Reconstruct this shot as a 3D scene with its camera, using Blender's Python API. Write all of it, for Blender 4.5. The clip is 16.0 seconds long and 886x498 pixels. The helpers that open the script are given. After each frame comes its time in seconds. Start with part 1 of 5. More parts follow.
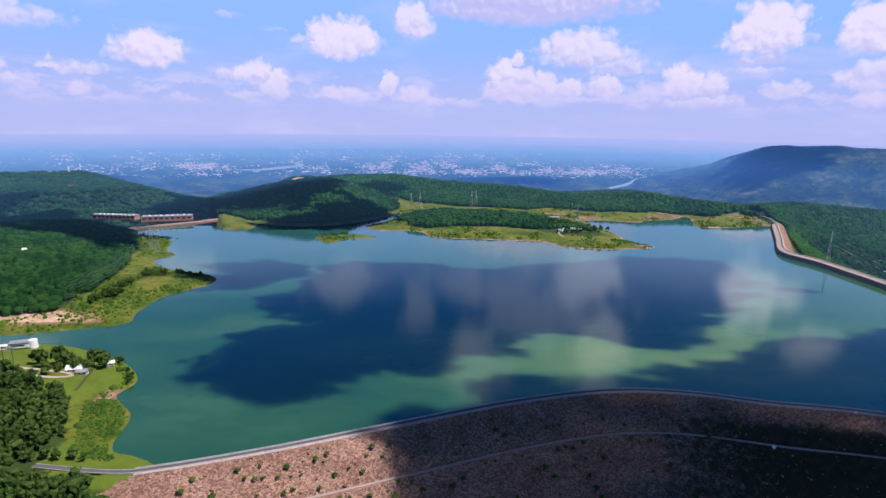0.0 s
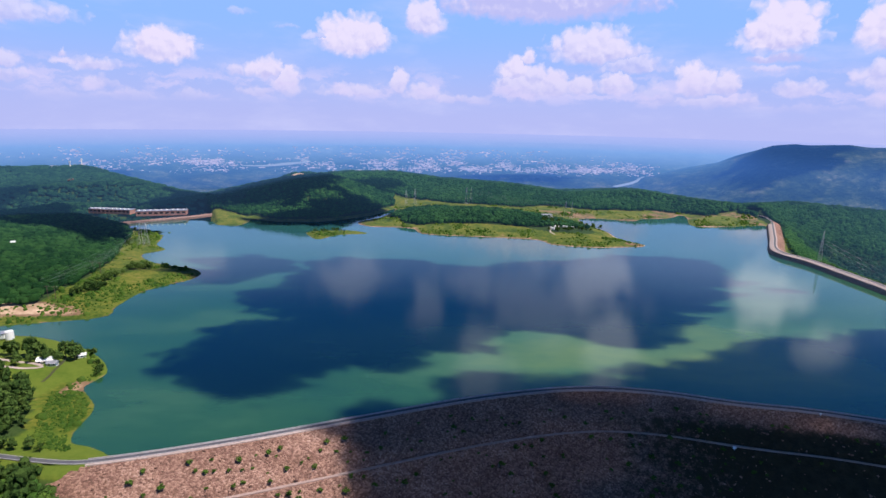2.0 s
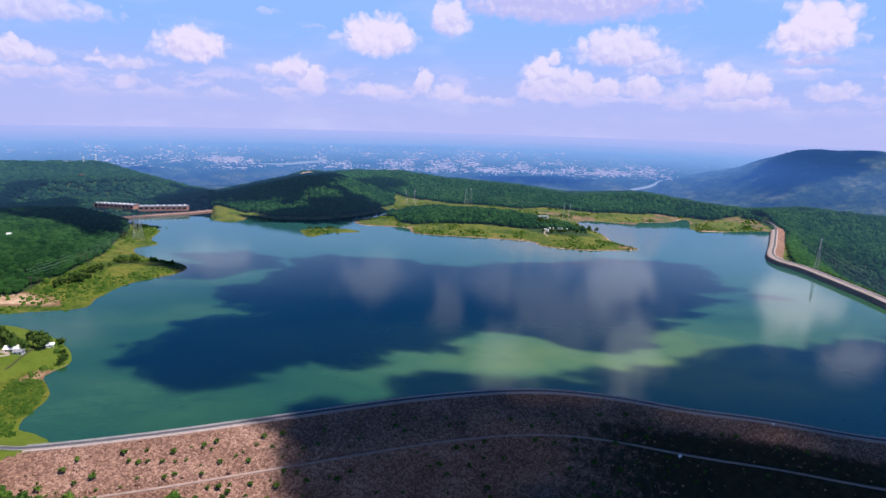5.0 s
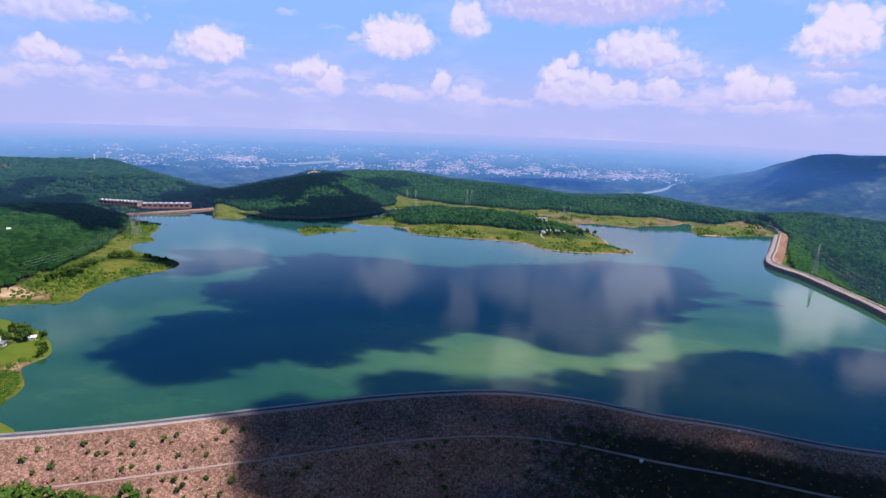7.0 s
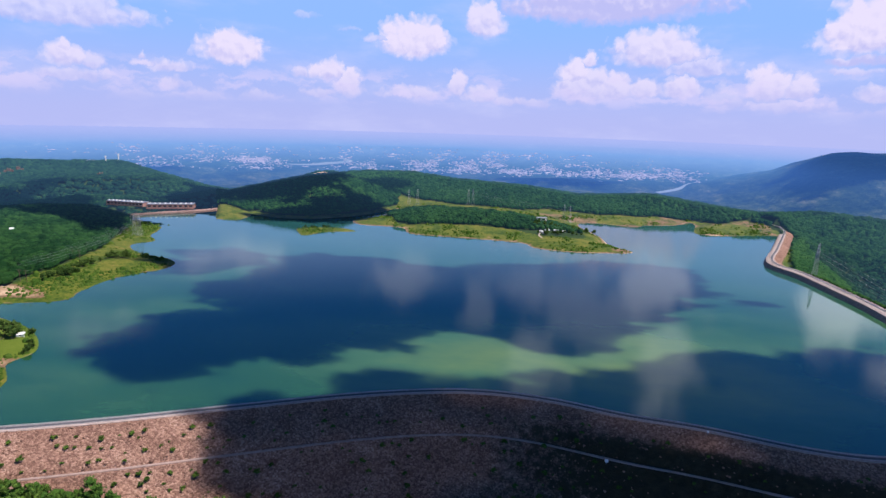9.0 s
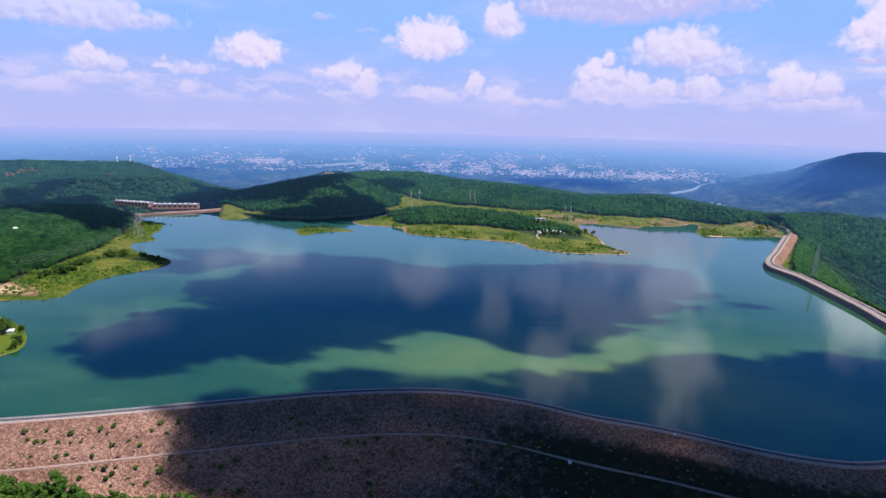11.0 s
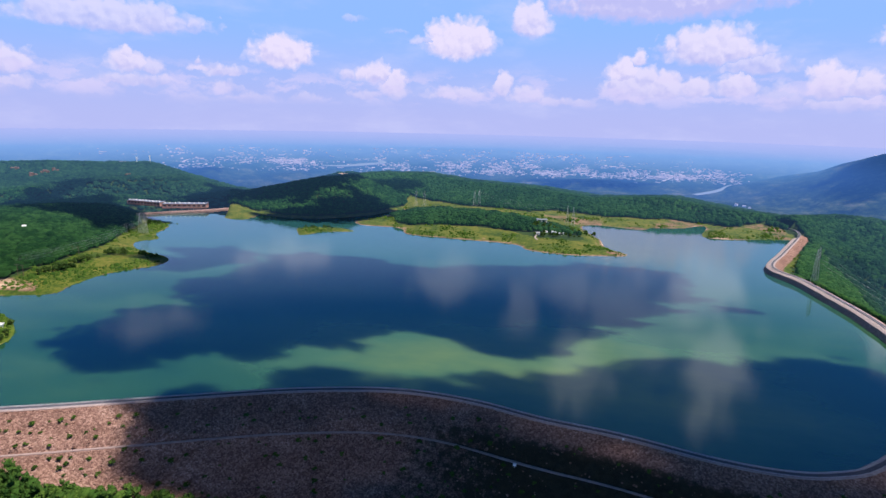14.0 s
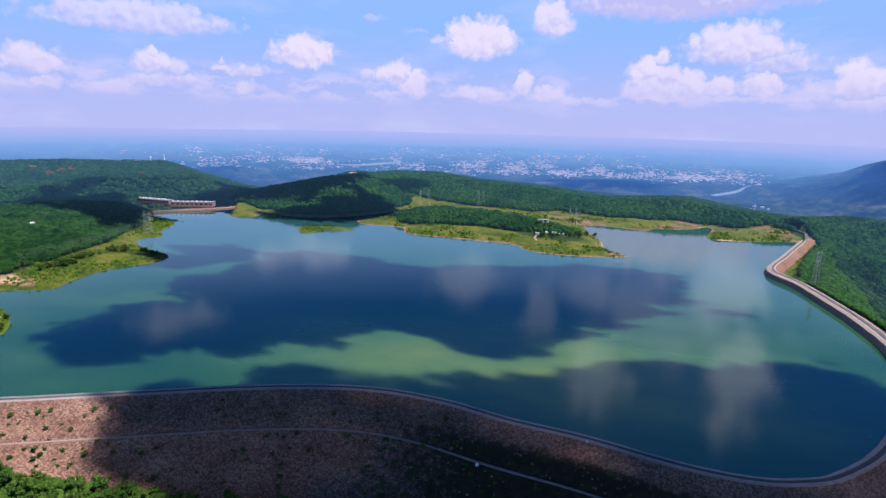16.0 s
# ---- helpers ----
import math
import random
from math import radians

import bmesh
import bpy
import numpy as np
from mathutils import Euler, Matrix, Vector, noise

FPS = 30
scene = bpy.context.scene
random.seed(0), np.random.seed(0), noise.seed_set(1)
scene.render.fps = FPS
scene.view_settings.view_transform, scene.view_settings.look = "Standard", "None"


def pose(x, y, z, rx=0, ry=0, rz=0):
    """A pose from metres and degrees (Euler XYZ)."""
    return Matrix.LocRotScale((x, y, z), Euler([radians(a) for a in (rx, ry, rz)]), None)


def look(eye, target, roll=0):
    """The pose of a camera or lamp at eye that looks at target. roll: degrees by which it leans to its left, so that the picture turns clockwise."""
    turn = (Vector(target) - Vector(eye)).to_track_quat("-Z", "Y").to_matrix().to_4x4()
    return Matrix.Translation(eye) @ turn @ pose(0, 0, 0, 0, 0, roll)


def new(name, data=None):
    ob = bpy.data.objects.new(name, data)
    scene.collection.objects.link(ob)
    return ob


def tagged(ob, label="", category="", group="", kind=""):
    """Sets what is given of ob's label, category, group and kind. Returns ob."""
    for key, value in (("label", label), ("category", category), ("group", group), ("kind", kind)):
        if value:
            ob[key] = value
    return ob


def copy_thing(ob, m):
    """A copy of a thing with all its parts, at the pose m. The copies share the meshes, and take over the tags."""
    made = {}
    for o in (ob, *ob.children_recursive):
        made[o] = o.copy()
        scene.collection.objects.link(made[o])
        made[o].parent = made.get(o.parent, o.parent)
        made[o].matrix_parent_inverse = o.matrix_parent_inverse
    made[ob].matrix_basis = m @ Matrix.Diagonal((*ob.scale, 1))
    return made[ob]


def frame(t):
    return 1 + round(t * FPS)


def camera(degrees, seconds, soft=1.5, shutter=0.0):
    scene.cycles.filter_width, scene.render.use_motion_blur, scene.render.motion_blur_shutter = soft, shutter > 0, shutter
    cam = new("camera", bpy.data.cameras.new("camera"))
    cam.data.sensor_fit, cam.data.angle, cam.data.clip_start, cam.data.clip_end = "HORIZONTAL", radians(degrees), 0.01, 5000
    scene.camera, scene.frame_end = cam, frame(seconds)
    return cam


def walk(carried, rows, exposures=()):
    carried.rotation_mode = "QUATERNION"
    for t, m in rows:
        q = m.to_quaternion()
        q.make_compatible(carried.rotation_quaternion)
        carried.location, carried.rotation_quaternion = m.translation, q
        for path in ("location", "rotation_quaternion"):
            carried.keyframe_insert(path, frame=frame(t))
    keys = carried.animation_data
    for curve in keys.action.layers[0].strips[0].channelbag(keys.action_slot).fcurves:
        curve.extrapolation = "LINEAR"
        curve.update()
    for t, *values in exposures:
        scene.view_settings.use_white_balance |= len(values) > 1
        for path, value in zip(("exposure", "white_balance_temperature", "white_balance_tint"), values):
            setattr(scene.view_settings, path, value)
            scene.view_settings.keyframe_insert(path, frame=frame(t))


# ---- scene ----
cam = camera(77.0, 16.0)
PATH = [
    (0, (-0.322, -1.421, 180.912), (-0.281, 0.527, 180.46), 0.8),
    (0.5, (6.874, -1.697, 180.731), (6.914, 0.25, 180.277), 0.7),
    (1, (13.941, -1.594, 180.662), (13.971, 0.353, 180.205), 0.8),
    (1.5, (21.122, -1.393, 180.477), (21.142, 0.553, 180.019), 0.9),
    (2, (28.794, -1.116, 180.455), (28.803, 0.83, 179.993), 1.1),
    (2.5, (36.325, -0.815, 180.36), (36.321, 1.131, 179.897), 1.3),
    (3, (43.821, -0.617, 180.467), (43.805, 1.328, 180.004), 1.4),
    (3.5, (51.443, -0.415, 180.171), (51.415, 1.531, 179.709), 1.5),
    (4, (58.939, -0.112, 180.065), (58.898, 1.833, 179.604), 1.6),
    (6.5, (96.611, 1.384, 180.039), (96.503, 3.327, 179.58), 1.9),
    (7, (104.203, 1.794, 179.994), (104.081, 3.737, 179.536), 2.1),
    (7.5, (111.706, 2.096, 180.082), (111.57, 4.038, 179.623), 2.1),
    (8, (119.178, 2.641, 180.108), (119.027, 4.582, 179.649), 1.9),
    (8.5, (126.561, 3.307, 180.031), (126.395, 5.247, 179.572), 1.8),
    (9, (133.887, 3.451, 180.238), (133.706, 5.389, 179.779), 1.7),
    (11.5, (171.078, 6.897, 180.984), (170.823, 8.827, 180.526), 1.4),
    (12, (178.551, 8.017, 181.454), (178.28, 9.945, 180.995), 1.3),
    (12.5, (186.045, 8.858, 181.54), (185.758, 10.783, 181.081), 1.3),
    (13, (193.374, 9.836, 181.913), (193.072, 11.759, 181.453), 1.3),
    (13.5, (200.743, 10.759, 182.03), (200.424, 12.679, 181.57), 1.3),
    (14, (208.247, 11.803, 182.082), (207.912, 13.721, 181.623), 1.3),
    (14.5, (215.726, 12.762, 182.47), (215.374, 14.676, 182.009), 1.3),
    (15, (223.128, 13.749, 182.8), (222.761, 15.66, 182.339), 1.3),
    (15.5, (230.584, 15.206, 183.015), (230.201, 17.114, 182.553), 1.3),
    (16, (238.352, 16.368, 183.22), (237.951, 18.272, 182.758), 1.3),
]
walk(cam, [(t, look(eye, target, roll)) for t, eye, target, roll in PATH],
     exposures=[(0, 0.0, 6450, 18.0), (16, 0.0, 6450, 18.0)])
# ---- light: one high sun, a clear sky with broken cumulus ----
SUN_ELEV, SUN_AZ = 62.0, 108.0          # azimuth clockwise from +y
to_sun = Vector((math.sin(radians(SUN_AZ)) * math.cos(radians(SUN_ELEV)),
                 math.cos(radians(SUN_AZ)) * math.cos(radians(SUN_ELEV)), math.sin(radians(SUN_ELEV))))
sun = new("sun", bpy.data.lights.new("sun", "SUN"))
sun.data.energy, sun.data.angle, sun.data.color = 6.2, radians(0.5), (1.0, 0.94, 0.88)
sun.matrix_world = look((0, 0, 900), Vector((0, 0, 900)) - to_sun)


class Nodes:
    """A thin helper for building node trees."""

    def __init__(self, tree):
        self.tree = tree
        tree.nodes.clear()

    def add(self, kind, inputs=None, **props):
        n = self.tree.nodes.new(kind)
        for k, v in props.items():
            setattr(n, k, v)
        for k, v in (inputs or {}).items():
            self.put(n, k, v)
        return n

    def put(self, n, k, v):
        sock = n.inputs[k]
        if isinstance(v, bpy.types.NodeSocket):
            self.tree.links.new(v, sock)
        else:
            sock.default_value = v

    def math(self, op, a, b=0.0, clamp=False):
        n = self.add("ShaderNodeMath", {0: a, 1: b}, operation=op)
        n.use_clamp = clamp
        return n.outputs[0]

    def vmath(self, op, a, b=(0, 0, 0)):
        n = self.add("ShaderNodeVectorMath", {0: a, 1: b}, operation=op)
        return n.outputs["Value" if op in ("LENGTH", "DISTANCE", "DOT_PRODUCT") else "Vector"]

    def ramp(self, fac, stops, mode="LINEAR"):
        n = self.add("ShaderNodeValToRGB", {0: fac})
        e = n.color_ramp.elements
        n.color_ramp.interpolation = mode
        while len(e) < len(stops):
            e.new(0.5)
        for el, (p, c) in zip(e, stops):
            el.position = p
            el.color = (*c, 1) if len(c) == 3 else c
        return n.outputs[0]

    def span(self, v, a, b, c=0.0, d=1.0):
        n = self.add("ShaderNodeMapRange", {0: v, 1: a, 2: b, 3: c, 4: d}, interpolation_type="SMOOTHSTEP")
        return n.outputs[0]

    def noise(self, vec, scale, detail=4.0, rough=0.55, dims="3D"):
        n = self.add("ShaderNodeTexNoise", {"Scale": scale, "Detail": detail, "Roughness": rough}, noise_dimensions=dims)
        if vec is not None:
            self.put(n, "Vector", vec)
        return n.outputs[0]

    def mix(self, fac, a, b, blend="MIX"):
        n = self.add("ShaderNodeMix", {0: fac}, data_type="RGBA", blend_type=blend)
        self.put(n, 6, a if isinstance(a, bpy.types.NodeSocket) else (*a, 1))
        self.put(n, 7, b if isinstance(b, bpy.types.NodeSocket) else (*b, 1))
        return n.outputs[2]


# cumulus of the far sky: azimuth and elevation in degrees, half width, half height, how dense and how bright
CUMULUS = [
    (-39.5, 7.9, 7.7, 1.5, 0.7, 0.7), (-38.7, 4.3, 1.7, 1.1, 0.9, 0.9), (-38.6, 5.0, 0.5, 0.6, 0.9, 1), (-36.6, 4.0, 1.0, 0.8, 0.7, 0.8), (-38.3, 2.7, 3.7, 0.6, 0.7, 0.6),
    (-35.8, 2.7, 0.8, 0.5, 0.7, 0.8), (-41.4, 1.9, 2.2, 1.1, 0.5, 0.5), (-34.0, 1.2, 2.3, 0.6, 0.6, 0.6), (-32.7, 4.0, 1.2, 0.4, 0.8, 0.8), (-31.1, 3.9, 2.0, 0.6, 0.8, 0.8),
    (-33.0, 4.6, 0.4, 0.4, 0.8, 0.9), (-30.9, 2.5, 1.4, 0.8, 0.8, 0.8), (-28.8, 1.4, 2.6, 0.6, 0.65, 0.65), (-25.8, 5.9, 3.2, 1.7, 1, 0.95), (-23.5, 1.6, 1.6, 0.7, 0.6, 0.6),
    (-17.0, 4.3, 1.8, 1.2, 0.95, 0.9), (-15.0, 3.2, 1.5, 1.4, 0.95, 0.9), (-18.1, 2.1, 1.8, 0.6, 0.7, 0.7), (-19.5, 3.9, 0.9, 0.6, 0.7, 0.8), (-8.7, 7.6, 3.6, 2.1, 1, 1),
    (-12.2, 7.3, 1.3, 0.4, 0.6, 0.7), (-8.4, 2.4, 3.9, 0.7, 0.85, 0.85), (-4.3, 3.4, 0.9, 1.4, 0.9, 0.9), (-1.9, 2.4, 2.1, 0.9, 0.85, 0.85), (0.7, 1.9, 2.4, 0.6, 0.8, 0.8),
    (3.5, 1.7, 1.7, 0.5, 0.7, 0.7), (-1.9, 9.4, 2.1, 1.8, 0.9, 0.85), (9.4, 11.4, 10.6, 2.6, 0.95, 0.3), (14.3, 6.9, 4.7, 1.9, 0.9, 0.8), (17.9, 5.2, 3.1, 1.0, 0.7, 0.6),
]
MORE_CUMULUS = [
    (8.1, 5.9, 0.9, 1.0, 0.95, 1), (6.9, 4.8, 1.8, 1.3, 0.95, 0.9), (8.0, 3.5, 2.9, 1.9, 0.85, 0.75), (10.6, 3.3, 2.2, 1.4, 0.9, 0.85), (13.3, 3.3, 1.9, 1.1, 0.9, 0.85),
    (16.7, 3.5, 1.8, 1.2, 0.9, 0.85), (20.2, 2.4, 1.9, 1.2, 0.6, 0.6), (23.6, 3.7, 2.0, 1.7, 0.95, 0.9), (25.9, 3.4, 1.3, 1.2, 0.9, 0.85), (24.8, 1.9, 3.8, 0.8, 0.8, 0.7),
    (29.6, 8.2, 3.4, 2.5, 1, 1), (29.6, 5.4, 3.0, 0.5, 0.8, 0.15), (29.0, 4.6, 2.5, 0.4, 0.6, 0.6), (31.4, 2.9, 2.4, 0.8, 0.8, 0.8), (30.3, 1.2, 3.8, 0.5, 0.5, 0.6),
    (-19.0, 9.0, 1.2, 0.4, 0.35, 0.6), (-15.0, 7.9, 1.1, 0.3, 0.35, 0.6), (-47.3, 4.0, 2.6, 1.3, 0.85, 0.85), (-46.5, 2.2, 1.2, 0.7, 0.8, 0.8), (-48.7, 1.7, 2.2, 0.9, 0.5, 0.6),
    (36.9, 7.8, 2.2, 2.3, 1, 0.95), (37.4, 4.0, 2.5, 1.3, 0.8, 0.75), (38.3, 2.0, 2.1, 0.8, 0.8, 0.8),
]
# cloud above the view that the water mirrors: the first four numbers as before, and how dense it is
HIGH_CUMULUS = [
    (31.5, 15.2, 3.0, 2.9, 1.0), (16.3, 15.5, 3.6, 3.4, 0.55), (12.2, 18.9, 8.4, 3.8, 0.28), (18.0, 22.6, 2.8, 4.7, 0.55), (4.8, 25.0, 3.1, 3.8, 0.42), (-1.3, 19.2, 1.7, 3.2, 0.24),
    (-9.4, 16.2, 3.7, 2.3, 0.32), (-26.1, 13.6, 4.4, 1.5, 0.42), (-38.7, 18.9, 3.8, 1.4, 0.3), (36.5, 18.3, 2.3, 1.8, 0.5), (3.0, 16.6, 3.6, 1.7, 0.22),
]
world = bpy.data.worlds.new("sky")
scene.world = world
world.use_nodes = True
N = Nodes(world.node_tree)
sky = N.add("ShaderNodeTexSky", sky_type="NISHITA", sun_disc=False, sun_elevation=radians(SUN_ELEV),
            sun_rotation=radians(SUN_AZ), altitude=600.0, air_density=1.0, dust_density=0.6, ozone_density=2.2)
way = N.add("ShaderNodeTexCoord").outputs["Generated"]
xyz = N.add("ShaderNodeSeparateXYZ", {0: way})
az = N.math("MULTIPLY", N.math("ARCTAN2", xyz.outputs[0], xyz.outputs[1]), 57.29578)
el = N.math("MULTIPLY", N.math("ARCSINE", xyz.outputs[2]), 57.29578)
flat = N.add("ShaderNodeCombineXYZ", {0: az, 1: el}).outputs[0]
warp = N.math("SUBTRACT", N.noise(flat, 0.38, 7.0, 0.52, "2D"), 0.5)


def billow(at):
    v = N.add("ShaderNodeTexVoronoi", {"Vector": at, "Scale": 0.8, "Smoothness": 0.5, "Detail": 1.6, "Roughness": 0.5}, feature="SMOOTH_F1", voronoi_dimensions="2D")
    return N.math("SUBTRACT", 0.5, v.outputs["Distance"])


drift = N.add("ShaderNodeTexNoise", {"Vector": flat, "Scale": 0.9, "Detail": 4.0, "Roughness": 0.6}, noise_dimensions="2D").outputs["Color"]
bent = N.vmath("ADD", flat, N.vmath("MULTIPLY", N.vmath("SUBTRACT", drift, (0.5, 0.5, 0)), (1.3, 0.9, 0)))
puff = billow(bent)
best, shade, dense, tone = None, None, None, None
for a, e, wa, we, thick, glow in CUMULUS + MORE_CUMULUS:
    d = N.vmath("MULTIPLY", N.vmath("SUBTRACT", bent, (a, e - we * 0.5, 0)), (1 / (wa * 1.2), 1 / (we * 1.6), 0))
    up = N.add("ShaderNodeSeparateXYZ", {0: d}).outputs[1]
    # flat base: below its middle the cloud ends sooner
    s = N.math("SUBTRACT", N.math("SUBTRACT", 1.0, N.vmath("LENGTH", d)), N.math("MULTIPLY", N.math("MAXIMUM", N.math("SUBTRACT", -0.08, up), 0.0), 1.9))
    s = N.math("MULTIPLY", s, min(1.0, 0.45 + 0.4 * we))
    if best is None:
        best, shade, dense, tone = s, up, thick, glow
    else:
        more = N.math("GREATER_THAN", s, best)
        shade = N.add("ShaderNodeMix", {0: more, 2: shade, 3: up}).outputs[0]
        dense = N.add("ShaderNodeMix", {0: more, 2: dense, 3: thick}).outputs[0]
        tone = N.add("ShaderNodeMix", {0: more, 2: tone, 3: glow}).outputs[0]
        best = N.math("MAXIMUM", best, s)
field = N.math("ADD", N.math("ADD", best, N.math("MULTIPLY", warp, 0.30)), N.math("MULTIPLY", puff, 0.30))
soft = N.span(shade, 0.35, -0.3, 0.26, 0.56)
cover = N.math("MULTIPLY", N.math("SMOOTH_MIN", N.math("DIVIDE", N.math("SUBTRACT", field, 0.02), soft, True), 1.0), dense)
upper = N.vmath("ADD", bent, (0.22, 0.40, 0))
warp_up = N.math("SUBTRACT", N.noise(N.vmath("ADD", flat, (0.2, 0.4, 0)), 0.38, 7.0, 0.52, "2D"), 0.5)
relief = N.math("ADD", N.math("MULTIPLY", N.math("SUBTRACT", warp, warp_up), 1.0), N.math("MULTIPLY", N.math("SUBTRACT", puff, billow(upper)), 0.6))
light = N.span(N.math("ADD", N.math("ADD", N.math("MULTIPLY", shade, 0.95), N.math("MULTIPLY", relief, 1.1)), tone), 0.15, 1.4)
lit = N.mix(light, (0.54, 0.545, 0.88), (0.87, 0.81, 0.965))
haze = N.span(el, 9.0, -1.0)
dome = N.mix(N.span(el, 11.8, 19.5), (0.28, 0.52, 1.0), (0.012, 0.17, 0.62))
deep = N.mix(1.0, sky.outputs[0], (0.0034, 0.0038, 0.0046), "MULTIPLY")
band = N.mix(haze, dome, (0.46, 0.525, 0.89))
air = N.mix(N.span(el, 44.0, 30.0), deep, band)
wisps = N.math("MULTIPLY", N.span(N.noise(N.vmath("MULTIPLY", flat, (0.09, 0.28, 0)), 1.0, 5.0, 0.6, "2D"), 0.45, 0.85), 0.4)
air = N.mix(N.math("MULTIPLY", wisps, N.span(el, 16.0, 7.0)), air, (0.66, 0.70, 0.97))
cloudy = N.mix(N.span(el, 5.0, 0.5, 0.05, 0.75), lit, (0.56, 0.58, 0.90))
sky_all = N.mix(N.math("MULTIPLY", cover, N.span(el, 0.3, 2.0)), air, cloudy)
# a low bank of hazy cloud along the horizon
bank_f = N.noise(N.vmath("MULTIPLY", bent, (0.22, 0.75, 0)), 1.0, 6.0, 0.6, "2D")
bank_c = N.math("MULTIPLY", N.span(bank_f, 0.47, 0.66), N.math("MULTIPLY", N.span(el, 0.8, 2.0), N.span(el, 5.2, 3.0)))
sky_all = N.mix(N.math("MULTIPLY", bank_c, 0.5), sky_all, (0.72, 0.68, 0.95))
high = None
for a, e, wa, we, thick in HIGH_CUMULUS:
    d = N.vmath("MULTIPLY", N.vmath("SUBTRACT", bent, (a, e, 0)), (1 / (wa * 1.25), 1 / (we * 1.25), 0))
    s = N.math("MULTIPLY", N.span(N.math("ADD", N.vmath("LENGTH", d), N.math("MULTIPLY", warp, 1.6)), 1.05, 0.35), thick * 0.85)
    high = s if high is None else N.math("MAXIMUM", high, s)
sky_all = N.mix(N.math("MINIMUM", high, 1.0), sky_all, (1.22, 1.38, 1.66))
back = N.add("ShaderNodeBackground", {0: sky_all, 1: 1.0})
N.tree.links.new(back.outputs[0], N.add("ShaderNodeOutputWorld").inputs[0])

# ---- materials ----


def material(name, rough=0.8, metal=0.0, spec=0.3):
    m = bpy.data.materials.new(name)
    m.use_nodes = True
    n = Nodes(m.node_tree)
    out = n.add("ShaderNodeOutputMaterial")
    p = n.add("ShaderNodeBsdfPrincipled", {"Roughness": rough, "Metallic": metal, "Specular IOR Level": spec})
    n.tree.links.new(p.outputs[0], out.inputs[0])
    n.shader, n.out = p, out
    n.place = n.add("ShaderNodeNewGeometry").outputs["Position"]
    return m, n


def bump(n, height, dist, strength=1.0):
    b = n.add("ShaderNodeBump", {"Height": height, "Distance": dist, "Strength": strength})
    n.put(n.shader, "Normal", b.outputs[0])


def plain(name, colour, rough=0.6, metal=0.0, scale=1.5, vary=0.25, spec=0.3):
    m, n = material(name, rough, metal, spec)
    f = n.noise(n.place, scale, 5.0)
    g = n.noise(n.place, scale * 9, 3.0)
    f = n.math("ADD", n.math("MULTIPLY", f, 0.7), n.math("MULTIPLY", g, 0.3))
    dark = tuple(c * (1 - vary) for c in colour)
    lite = tuple(min(1, c * (1 + vary)) for c in colour)
    n.put(n.shader, "Base Color", n.ramp(f, [(0.3, dark), (0.7, lite)]))
    return m


def leaf_material(name, dark, mid, lite, scale=0.9, depth=0.8, air=None):
    m, n = material(name, 0.85, 0.0, 0.03)
    isle = n.add("ShaderNodeNewGeometry").outputs["Random Per Island"]
    obj = n.add("ShaderNodeObjectInfo").outputs["Random"]
    r = n.math("FRACT", n.math("ADD", isle, obj))
    big = n.noise(n.place, 0.014, 5.0, 0.6)
    fine = n.noise(n.place, scale, 6.0, 0.7)
    stand = n.noise(n.place, 0.055, 4.0, 0.6)
    f = n.math("ADD", n.math("ADD", n.math("MULTIPLY", r, 0.26), n.math("ADD", n.math("MULTIPLY", big, 0.6), n.math("MULTIPLY", stand, 0.42))), n.math("MULTIPLY", fine, 0.35))
    n.put(n.shader, "Base Color", n.ramp(f, [(0.50, dark), (0.76, mid), (1.04 - 0.04, lite)]))
    bump(n, fine, depth, 0.9)
    # haze before far woods, painted on as a glow that grows with distance
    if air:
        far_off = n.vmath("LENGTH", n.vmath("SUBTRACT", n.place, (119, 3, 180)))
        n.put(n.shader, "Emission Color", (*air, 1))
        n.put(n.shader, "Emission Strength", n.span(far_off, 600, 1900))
    return m


LEAF = leaf_material("leaves", (0.012, 0.031, 0.007), (0.032, 0.066, 0.015), (0.068, 0.112, 0.024))
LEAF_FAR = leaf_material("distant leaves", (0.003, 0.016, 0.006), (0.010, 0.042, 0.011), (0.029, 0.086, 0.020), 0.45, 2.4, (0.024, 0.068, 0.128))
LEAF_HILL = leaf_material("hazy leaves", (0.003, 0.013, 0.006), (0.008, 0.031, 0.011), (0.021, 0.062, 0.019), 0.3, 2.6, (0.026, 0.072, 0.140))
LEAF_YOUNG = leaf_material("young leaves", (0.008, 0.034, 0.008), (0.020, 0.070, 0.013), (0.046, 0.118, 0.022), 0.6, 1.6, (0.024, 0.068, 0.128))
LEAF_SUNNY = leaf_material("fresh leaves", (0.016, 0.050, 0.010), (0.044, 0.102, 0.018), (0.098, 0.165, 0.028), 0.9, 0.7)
LEAF_LIGHT = leaf_material("bright leaves", (0.013, 0.040, 0.007), (0.036, 0.082, 0.012), (0.080, 0.130, 0.020), 1.6, 0.5)
BARK = plain("bark", (0.10, 0.07, 0.05), 0.9, scale=2.0)
WHITE = plain("white paint", (0.78, 0.78, 0.76), 0.5, scale=0.8, vary=0.08)
GREY = plain("grey metal roof", (0.30, 0.31, 0.34), 0.4, 0.3, scale=0.8)
STEEL = plain("galvanised steel", (0.36, 0.37, 0.38), 0.45, 0.6, scale=2.0)
BRICK = plain("red brick", (0.42, 0.23, 0.18), 0.85, scale=0.8)
GLASS = plain("dark glass", (0.03, 0.04, 0.05), 0.12, 0.0, spec=0.6)
CONCRETE = plain("concrete", (0.42, 0.40, 0.38), 0.85, scale=0.4)
ASPHALT = plain("asphalt", (0.085, 0.088, 0.10), 0.85, scale=0.3)
